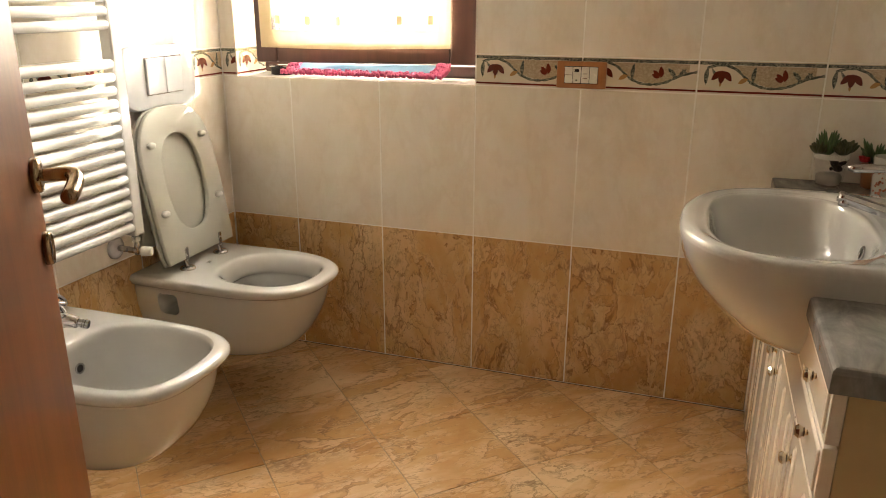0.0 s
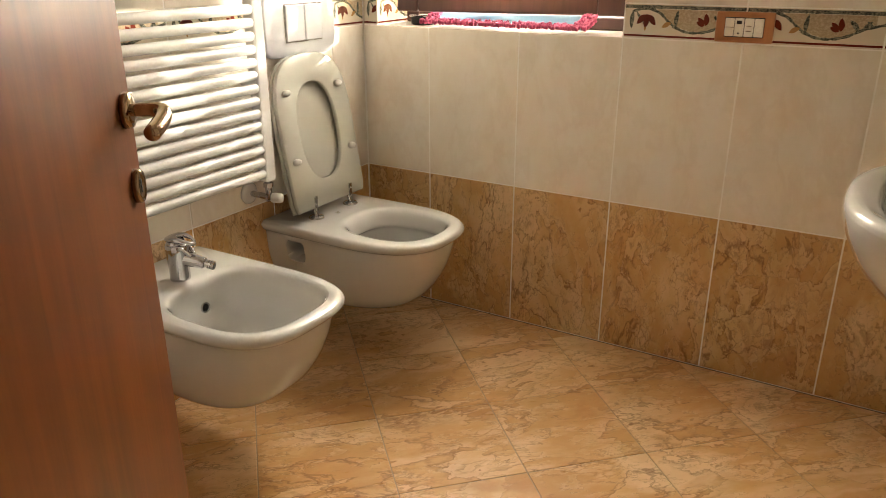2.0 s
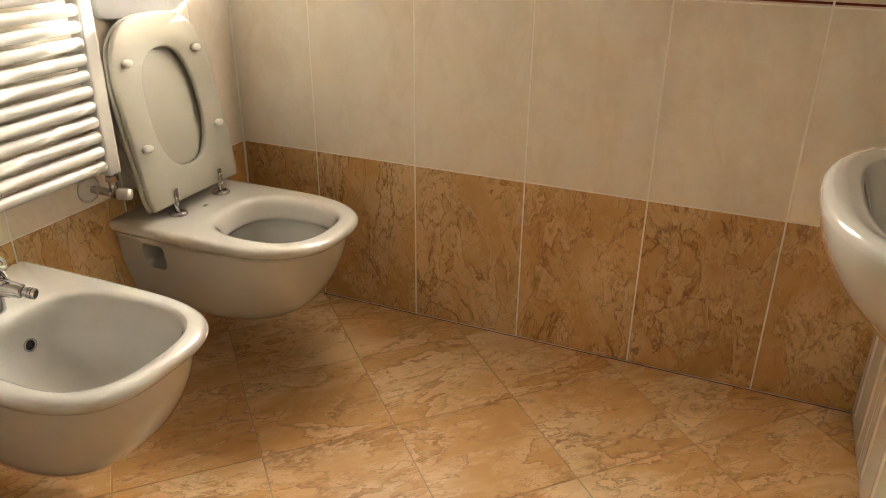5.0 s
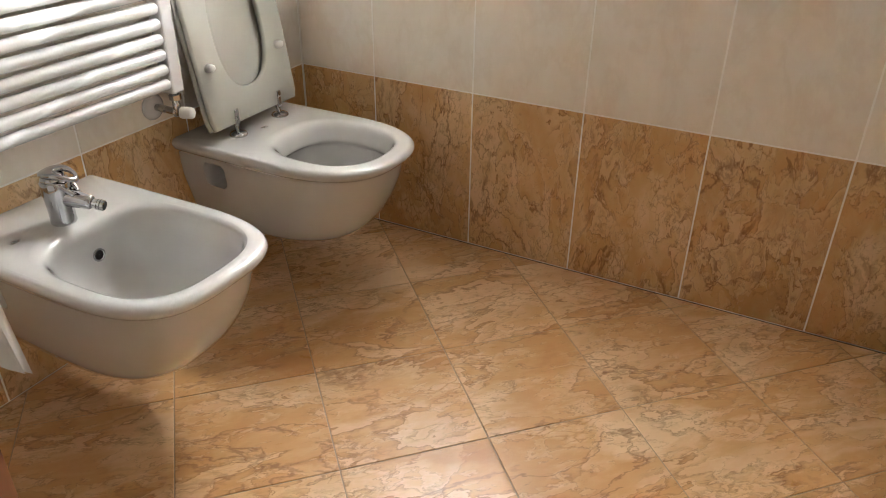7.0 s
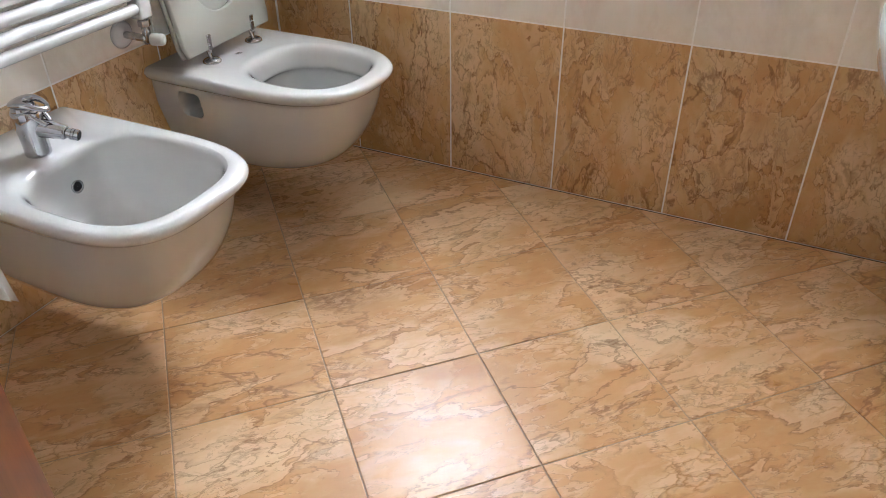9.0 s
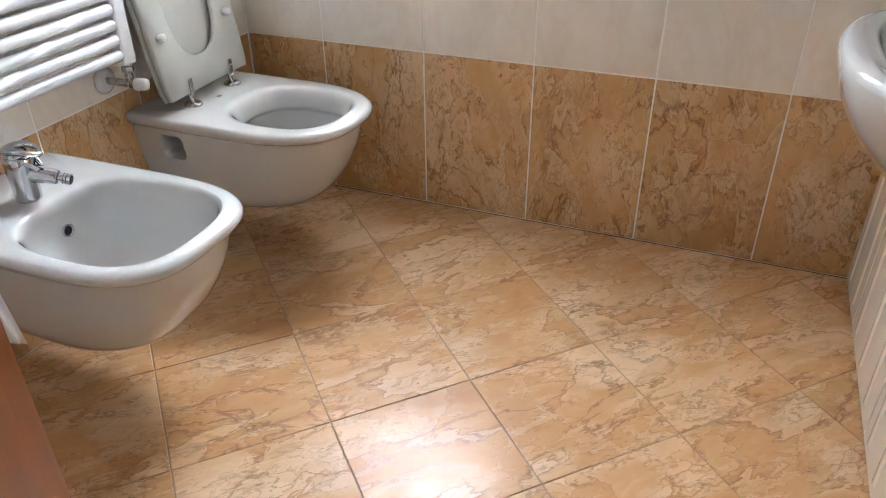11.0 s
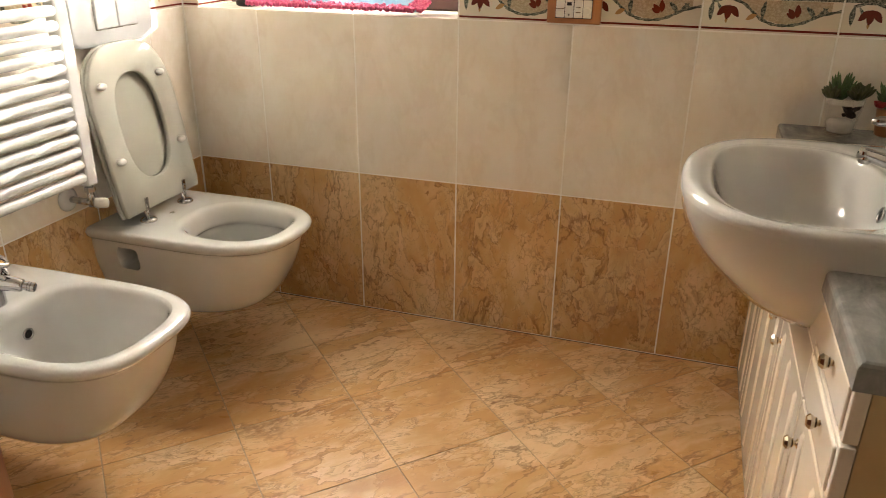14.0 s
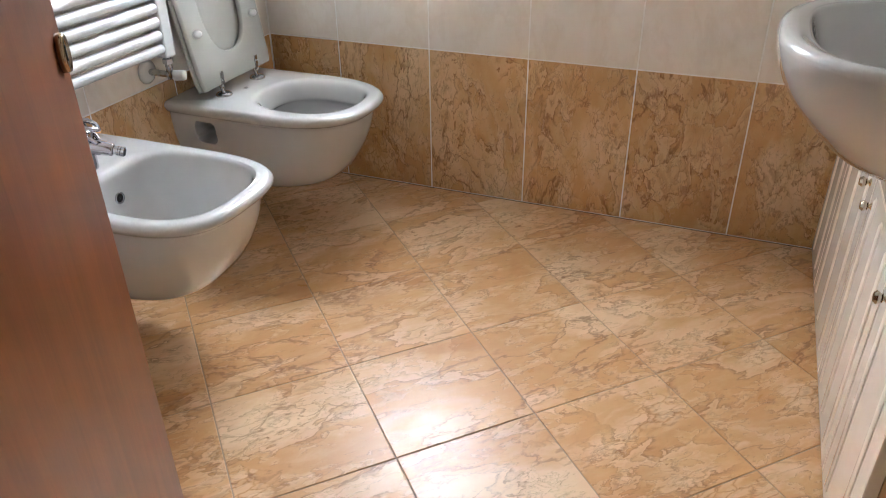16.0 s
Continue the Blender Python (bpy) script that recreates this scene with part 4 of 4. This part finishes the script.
for y, z in ((Y1, 0.80), (Y0, 0.80), (Y1, 1.50), (Y0, 1.50)):
    part("wall_bracket", rounded_bar((-0.8535, y, z), (RX - 0.02, y, z), 0.012), M_ENAMEL, rad, smooth=True)
valve = part("valve_body", tube([(RX - 0.006, Y1, 0.540), (RX - 0.006, Y1, 0.478)], 0.009), M_STEEL, rad, "chrome radiator valve", smooth=True)
part("wall_rosette", lathe([(0.031, 0.0), (0.031, 0.003), (0.024, 0.008), (0.014, 0.010)], 28, pose(-0.8535, Y1 - 0.014, 0.494, 0, 90, 0)), M_ENAMEL, valve, smooth=True)
part("supply_pipe", rounded_bar((-0.846, Y1 - 0.012, 0.494), (RX - 0.004, Y1 - 0.004, 0.490), 0.0085), M_STEEL, valve, smooth=True)
part("valve_nut", lathe([(0.014, 0.0), (0.014, 0.012), (0.012, 0.014)], 6, pose(RX - 0.006, Y1, 0.518)), M_CHROME, valve)
part("valve_cap", lathe([(0.0120, 0.0), (0.0135, 0.003), (0.0135, 0.024), (0.0115, 0.030), (0.006, 0.032)], 20, pose(RX + 0.004, Y1, 0.488, 0, 90, 22)), M_WHITE, valve, "white plastic valve cap", smooth=True)

# ---------------------------------------------------------------- towel on its arm
rail = thing("towel_rail", "chrome swing rail for towels on the tiled wall", "towel rail")
part("rail", rounded_bar((-0.850, -1.262, 0.74), (-0.47, -1.262, 0.74), 0.007), M_CHROME, rail, smooth=True)
part("rosette", lathe([(0.022, 0.0), (0.022, 0.006), (0.012, 0.012)], 24, pose(-0.8535, -1.262, 0.93, 0, 90, 0)), M_CHROME, rail, smooth=True)
bm = bmesh.new()
grid = []
for i in range(25):
    x = -0.742 + 0.255 * i / 24
    col = []
    for j in range(45):
        s = j / 44
        if s < 0.46:
            z, side = 0.388 + (0.740 - 0.388) * s / 0.46, 1
        elif s < 0.54:
            z, side = 0.750, 1 - 2 * (s - 0.46) / 0.08
        else:
            z, side = 0.740 - (0.740 - 0.394) * (s - 0.54) / 0.46, -1
        w = 0.012 * math.sin(30 * x + 1.5 * z) + 0.007 * math.sin(75 * x)
        col.append(bm.verts.new((x + 0.275 * (0.74 - z) * (i / 24), -1.262 + side * (0.0045 + 0.0075 * max(0.0, (z - 0.384) / 0.356)) + w * (0.74 - z) * 2, z)))
    grid.append(col)
for i in range(24):
    for j in range(44):
        bm.faces.new((grid[i][j], grid[i + 1][j], grid[i + 1][j + 1], grid[i][j + 1]))
bmesh.ops.solidify(bm, geom=list(bm.faces), thickness=0.005)
towel = tagged(part("towel", bm, M_TOWEL, smooth=True), "white terry towel hanging over the chrome rail", "towel")

# ---------------------------------------------------------------- vanity
FX = 0.832                       # front face of doors and drawers
Y_END, Y_FAR, Z_TOP = -1.138, -0.012, 0.664
vanity = thing("vanity_cabinet", "cream lacquered vanity cabinet with crystal knobs", "cabinet")
# sides and carcass take the tan that paints cream in shade
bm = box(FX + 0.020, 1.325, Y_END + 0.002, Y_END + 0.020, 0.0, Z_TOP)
part("side_panel", bm, M_SIDE, vanity, "cream side panel of the cabinet, shade painted in as tan")
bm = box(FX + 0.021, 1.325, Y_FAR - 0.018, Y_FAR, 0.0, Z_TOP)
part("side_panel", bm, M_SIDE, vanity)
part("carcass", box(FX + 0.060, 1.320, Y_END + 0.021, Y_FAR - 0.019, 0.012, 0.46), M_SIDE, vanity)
part("bottom_panel", box(FX + 0.022, FX + 0.060, Y_END + 0.021, Y_FAR - 0.019, 0.002, 0.030), M_LACQUER, vanity)


def front(name, y0, y1, z0, z1, beads=0, raised=False):
    """A door or drawer front with a softened rim; doors carry upright beads, drawers a raised field."""
    leaf = part(name, box(FX, FX + 0.019, y0 + 0.0012, y1 - 0.0012, z0 + 0.0012, z1 - 0.0012, 0.0022, 2), M_LACQUER, vanity)
    if beads:
        w = (y1 - y0) / beads
        for k in range(beads):
            a = y0 + w * (k + 0.5)
            ridge = bmesh.new()
            rows = []
            for q in range(9):
                c = math.cos(math.pi * q / 8)
                lift = 0.0048 * (1 - c * c) ** 0.6
                rows.append([ridge.verts.new((FX + 0.0005 - lift * min(1.0, e), a + 0.011 * c, z)) for z, e in ((z0 + 0.022, 0.0), (z0 + 0.030, 1.0), (z1 - 0.030, 1.0), (z1 - 0.022, 0.0))])
            for r0, r1 in zip(rows, rows[1:]):
                for q in range(3):
                    ridge.faces.new((r0[q], r1[q], r1[q + 1], r0[q + 1]))
            part("bead", ridge, M_LACQUER, leaf, smooth=True)
    if raised:
        part("field", box(FX - 0.0040, FX + 0.006, y0 + 0.012, y1 - 0.012, z0 + 0.010, z1 - 0.010, 0.0045, 4), M_LACQUER, leaf)
    return leaf


front_parts = {
    "near_top": front("drawer", Y_END, -0.885, 0.576, 0.662, raised=True),
    "near_low": front("drawer", Y_END, -0.885, 0.484, 0.573, raised=True),
    "near_door": front("door", Y_END, -0.885, 0.010, 0.479, 2),
    "mid_a": front("door", -0.882, -0.588, 0.010, 0.479, 3),
    "mid_b": front("door", -0.585, -0.225, 0.010, 0.479, 3),
    "far_door": front("door", -0.222, Y_FAR, 0.010, 0.479, 2),
    "far_low": front("drawer", -0.222, Y_FAR, 0.484, 0.573, raised=True),
    "far_top": front("drawer", -0.222, Y_FAR, 0.576, 0.662, raised=True),
}
bm = box(FX, FX + 0.019, -0.882, -0.225, 0.4815, 0.560, 0.002)
for y0, y1 in ((-0.8825, -0.822), (-0.445, -0.225)):
    box(FX + 0.0005, FX + 0.0185, y0, y1, 0.561, 0.662, 0.001, bm=bm)
part("false_front", bm, M_LACQUER, vanity)


def knob(parent, y, z):
    stem = part("knob_base", lathe([(0.0075, 0.0), (0.0078, 0.0015), (0.0042, 0.003), (0.0042, 0.006), (0.0075, 0.008)], 18, pose(FX - 0.001, y, z, 0, -90, 0)), M_GOLD, parent, "gilt knob base", smooth=True)
    prof = [(0.0060, 0.0078), (0.0100, 0.0128), (0.0110, 0.0155), (0.0075, 0.0200), (0.0030, 0.0205)]
    part("crystal", lathe(prof, 8, pose(FX - 0.001, y, z, 0, -90, 0)), M_CRYSTAL, stem, "faceted crystal knob")


M_CRYSTAL = plain("crystal_silver", (0.42, 0.38, 0.31), 0.05, 1.0, vary=0.25, relief=0.0)
knob(front_parts["near_top"], -1.030, 0.626)
knob(front_parts["near_low"], -1.038, 0.537)
knob(front_parts["near_door"], -0.930, 0.424)
knob(front_parts["mid_a"], -0.622, 0.432)
knob(front_parts["mid_b"], -0.549, 0.448)
knob(front_parts["far_low"], -0.117, 0.529)
knob(front_parts["far_top"], -0.117, 0.619)

# worktop with a notch for the basin
SY = -0.632
notch = [(1.325, -1.162), (1.325, -0.004), (0.822, -0.004), (0.822, SY + 0.262), (1.085, SY + 0.262), (1.085, SY - 0.262), (0.822, SY - 0.262), (0.822, -1.162)]
top = tagged(part("worktop", slab(list(reversed(notch)), 0.666, 0.702, 0.009), M_MARBLE), "grey veined marble worktop with softened edges", "worktop")

# semi-recessed basin
wash = thing("washbasin", "white semi-recessed ceramic washbasin set into the marble worktop", "washbasin", Matrix.Translation((1.095, SY, 0)) @ Matrix.Rotation(math.pi, 4, "Z"))
WB = [(0.520, 0.265, 0.080, 0.080, 2.0), (0.524, 0.312, 0.120, 0.120, 2.0), (0.541, 0.348, 0.160, 0.157, 2.1), (0.568, 0.382, 0.196, 0.194, 2.2), (0.595, 0.409, 0.220, 0.218, 2.25), (0.626, 0.437, 0.242, 0.240, 2.3), (0.658, 0.460, 0.258, 0.256, 2.35), (0.695, 0.477, 0.269, 0.267, 2.4), (0.725, 0.485, 0.275, 0.273, 2.4)]
WL = [(0.735, 0.486, 0.276, 0.274, 2.4), (0.744, 0.484, 0.275, 0.273, 2.4), (0.750, 0.479, 0.271, 0.270, 2.4), (0.753, 0.471, 0.264, 0.265, 2.4)]
win_ = [(0.7525, 0.294, 0.163, 0.235, 2.8), (0.748, 0.290, 0.152, 0.229, 2.8), (0.747, 0.290, 0.146, 0.223, 2.8), (0.742, 0.290, 0.141, 0.218, 2.8), (0.72, 0.288, 0.135, 0.210, 2.7), (0.68, 0.284, 0.124, 0.192, 2.6), (0.645, 0.278, 0.105, 0.160, 2.5), (0.625, 0.272, 0.075, 0.110, 2.3), (0.618, 0.268, 0.035, 0.05, 2.0)]
part("bowl", basin(spread(WB, 6)[:-1] + spread(WL, 3), spread(win_, 3), 150, (), 0.24), M_CERAMIC, wash, smooth=True)
hole_at = pose(0.1565, 0.0, 0.700, 0, 78, 0)
part("overflow_ring", lathe([(0.0105, 0.0), (0.0140, 0.0), (0.0140, 0.003), (0.0115, 0.004), (0.0095, 0.002)], 28, hole_at, cap=False), M_CHROME, wash, "chrome overflow ring", smooth=True)
# nothing is cut here; the black disc carries the overflow's shade
part("overflow_dark_disc", lathe([(0.0005, 0.0012), (0.0105, 0.0012)], 24, hole_at, cap=False), M_BLACK, wash)
part("drain", lathe([(0.001, 0.006), (0.018, 0.006), (0.028, 0.003), (0.030, 0.0)], 28, pose(0.268, 0, 0.619), cap=False), M_CHROME, wash, "chrome drain", smooth=True)
faucet = part("tap_body", lathe([(0.025, 0.0), (0.026, 0.004), (0.022, 0.02), (0.021, 0.055), (0.023, 0.075), (0.015, 0.085)], 32, pose(0.070, 0.0, 0.751)), M_CHROME, wash, "chrome basin tap", smooth=True)
part("tap_spout", tube(bend([(0.070, 0, 0.772), (0.110, 0, 0.776), (0.160, 0, 0.790), (0.212, 0, 0.805)], 6), 0.012, 18, [0.014 - 0.004 * k / 18 for k in range(19)]), M_CHROME, faucet, smooth=True)
part("tap_aerator", lathe([(0.009, 0.0), (0.010, 0.003), (0.010, 0.016), (0.008, 0.017)], 20, pose(0.202, 0, 0.787)), M_CHROME, faucet, smooth=True)
part("tap_lever", tube(bend([(0.050, 0, 0.832), (0.080, 0, 0.852), (0.140, 0, 0.859), (0.205, 0, 0.857)], 6), 0.008, 16, [0.0055 + 0.0030 * k / 18 for k in range(18)] + [0.004]), M_CHROME, faucet, smooth=True)

# plants and cup on the worktop
plant = thing("succulent", "small green succulents in a clear glass tumbler", "plant", pose(0.944, -0.078, 0.7025))
part("tumbler", lathe([(0.002, 0.004), (0.026, 0.004), (0.028, 0.007), (0.0405, 0.086), (0.0425, 0.086), (0.031, 0.001), (0.028, 0.0), (0.002, 0.0)], 40, None, cap=False), M_THIN, plant, "clear glass tumbler", smooth=True)
part("pebbles", lathe([(0.0265, 0.0075), (0.0300, 0.026), (0.026, 0.032), (0.014, 0.035), (0.002, 0.033)], 28, None), M_PEBBLE, plant, "pale pebbles in the tumbler", smooth=True)
bm = bmesh.new()
rnd = random.Random(8)
for k in range(22):
    a, z = rnd.uniform(-1.6, 1.2), rnd.uniform(0.044, 0.074)
    q = rnd.uniform(0.2, 0.88) * (0.028 + 0.0125 * (z - 0.007) / 0.079)
    own = bmesh.new()
    bmesh.ops.create_icosphere(own, subdivisions=1, radius=rnd.uniform(0.003, 0.007), matrix=Matrix.Translation((q * math.cos(a), q * math.sin(a), z)) @ Euler((rnd.uniform(0, 3), rnd.uniform(0, 3), 0)).to_matrix().to_4x4() @ Matrix.Diagonal((1, 0.6, 1.5, 1)))
    join(bm, own)
clods = part("bark_soil", bm, M_BARK, plant, "dark loose bark in the tumbler")
clods["kind"] = "stuff"
part("paper_band", lathe([(0.0380, 0.0715), (0.0386, 0.0735), (0.0400, 0.0830), (0.0403, 0.0850)], 36, None, cap=False), M_WHITE, plant, "white frosted band below the rim", smooth=True)
rnd = random.Random(11)


def fleshy_leaf(base, direction, length, width):
    d = Vector(direction).normalized()
    pts = [Vector(base) + d * length * s + Vector((0, 0, 0.25 * length * s * s)) for s in (0, 0.25, 0.5, 0.75, 0.92, 1.0)]
    return tube(pts, width, 8, [width * q for q in (0.55, 0.95, 1.0, 0.75, 0.4, 0.08)])


for k in range(26):
    a, tilt = k * 2.4, 0.2 + 0.035 * k
    blade = fleshy_leaf((-0.012 + 0.005 * math.cos(a), 0.005 * math.sin(a), 0.080), (math.cos(a) * tilt, math.sin(a) * tilt, 1), 0.050 - 0.0007 * k, 0.0048)
    part("leaf", blade, M_LEAF, plant, smooth=True)
bm = bmesh.new()
for cx, cy, cz in ((0.034, 0.0, 0.088), (0.020, -0.022, 0.086), (0.018, 0.024, 0.085), (-0.030, -0.012, 0.084)):
    for k in range(18):
        a, tilt = k * 2.4, 0.4 + 0.10 * k
        join(bm, fleshy_leaf((cx, cy, cz), (math.cos(a) * tilt, math.sin(a) * tilt, 1), 0.027, 0.0062))
part("rosette", bm, M_LEAF_DARK, plant, "dark green rosette succulent", smooth=True)

cup = thing("toothbrush_cup", "white flowered ceramic cup holding toothpaste", "cup", pose(1.060, -0.165, 0.7025))
part("cup_body", lathe([(0.002, 0.004), (0.029, 0.004), (0.032, 0.006), (0.037, 0.098), (0.0395, 0.098), (0.0345, 0.002), (0.032, 0.0), (0.002, 0.0)], 40, None, cap=False), M_CERAMIC, cup, smooth=True)
bm = bmesh.new()
for k in range(110):
    a, z = rnd.uniform(0, 6.28), rnd.uniform(0.010, 0.080)
    rr = 0.0348 + 0.0050 * z / 0.098 + 0.0006
    own = bmesh.new()
    bmesh.ops.create_circle(own, cap_ends=True, segments=7, radius=rnd.uniform(0.0018, 0.0042), matrix=Matrix.Rotation(a, 4, "Z") @ Matrix.Translation((rr, 0, z)) @ Matrix.Rotation(radians(87), 4, "Y"))
    join(bm, own)
part("printed_flowers", bm, plain("printed_flowers", (0.42, 0.16, 0.10), 0.2, vary=0.6, grain=200), cup, "small printed red and brown flowers")
tube_bm = box(-0.016, 0.016, -0.008, 0.008, 0.045, 0.150, 0.004)
tube_bm.transform(Matrix.Rotation(radians(8), 4, "Y"))
paste = tagged(part("toothpaste", tube_bm, M_BLUE_PLASTIC, None, at=pose(1.054, -0.165, 0.7025)), "blue and white toothpaste tube standing in the cup", "toothpaste")
part("cap", box(-0.013, 0.013, -0.0095, 0.0095, 0.110, 0.138, 0.003), M_WHITE, paste, "white band", at=pose(0.016, 0, 0, 0, 8, 0))

posy = thing("flower_pot", "small pot with a red flower and green sprigs", "plant", pose(1.045, -0.060, 0.7025))
part("pot", lathe([(0.020, 0.0), (0.024, 0.003), (0.030, 0.060), (0.027, 0.062), (0.002, 0.060)], 28, None), M_TERRACOTTA, posy, smooth=True)
bm = bmesh.new()
for k in range(40):
    a = k * 2.4
    join(bm, fleshy_leaf((0.012 * math.cos(a), 0.012 * math.sin(a), 0.058 + 0.0006 * k), (math.cos(a), math.sin(a), rnd.uniform(0.3, 1.8)), rnd.uniform(0.018, 0.045), 0.0035))
part("leaves", bm, M_LEAF, posy, smooth=True)
bm = bmesh.new()
for k in range(14):
    a = k * 2.4
    join(bm, fleshy_leaf((-0.026, -0.012, 0.068), (math.cos(a), math.sin(a), 0.5), 0.016, 0.006))
part("petals", bm, M_FLOWER, posy, "red petals", smooth=True)

# ---------------------------------------------------------------- the door
EDGE = Vector((-0.105, -1.463, 0))
ALONG = Vector((0.616, -0.788, 0)).normalized()          # from the free edge to the hinges
OUT = Vector((-ALONG.y, ALONG.x, 0))                     # the side with the visible handle
DOOR = Matrix.Translation(EDGE) @ Matrix(((ALONG.x, OUT.x, 0, 0), (ALONG.y, OUT.y, 0, 0), (0, 0, 1, 0), (0, 0, 0, 1)))
door = thing("door_1", "red-brown wooden door standing ajar with a brass lever handle", "door", DOOR)
door["kind"] = "structure"
part("leaf", box(0.0, 0.800, -0.042, 0.0, 0.008, 2.055, 0.002), M_DOOR, door)
HZ = 0.950
rose = part("handle_rose", lathe([(0.0205, 0.0), (0.0205, 0.006), (0.019, 0.009), (0.010, 0.010)], 36, pose(0.030, 0, HZ, -90, 0, 0)), M_BRASS, door, "brass handle rose", smooth=True)
grip = bend([(0.030, 0.006, HZ), (0.030, 0.020, HZ), (0.0305, 0.034, HZ), (0.036, 0.043, HZ - 0.001), (0.048, 0.046, HZ - 0.005), (0.070, 0.045, HZ - 0.010), (0.097, 0.042, HZ - 0.015)], 7)
part("lever", tube(grip, 0.008, 20, [0.0070 + 0.0022 * min(1, i / 20) for i in range(len(grip) - 2)] + [0.0086, 0.0058]), M_BRASS, rose, smooth=True)
plate = part("key_rose", lathe([(0.024, 0.0), (0.024, 0.007), (0.022, 0.010), (0.016, 0.0085), (0.002, 0.0085)], 36, pose(0.030, 0, HZ - 0.088, -90, 0, 0) @ Matrix.Diagonal((0.68, 0.84, 0.85, 1))), M_BRASS, door, "brass keyhole rose", smooth=True)
# thin black block on the rose, painted for the slot's dark inside
part("keyhole", box(0.0282, 0.0318, 0.0066, 0.0076, HZ - 0.096, HZ - 0.080, 0.0003, 1), M_BLACK, plate)
part("latch_plate", box(-0.0012, 0.001, -0.032, -0.010, HZ - 0.12, HZ + 0.06), M_STEEL, door)
for z in (0.25, 1.80):
    part("hinge", lathe([(0.007, 0.0), (0.008, 0.003), (0.008, 0.085), (0.006, 0.09)], 16, pose(0.806, 0.002, z)), M_BRASS, door, smooth=True)
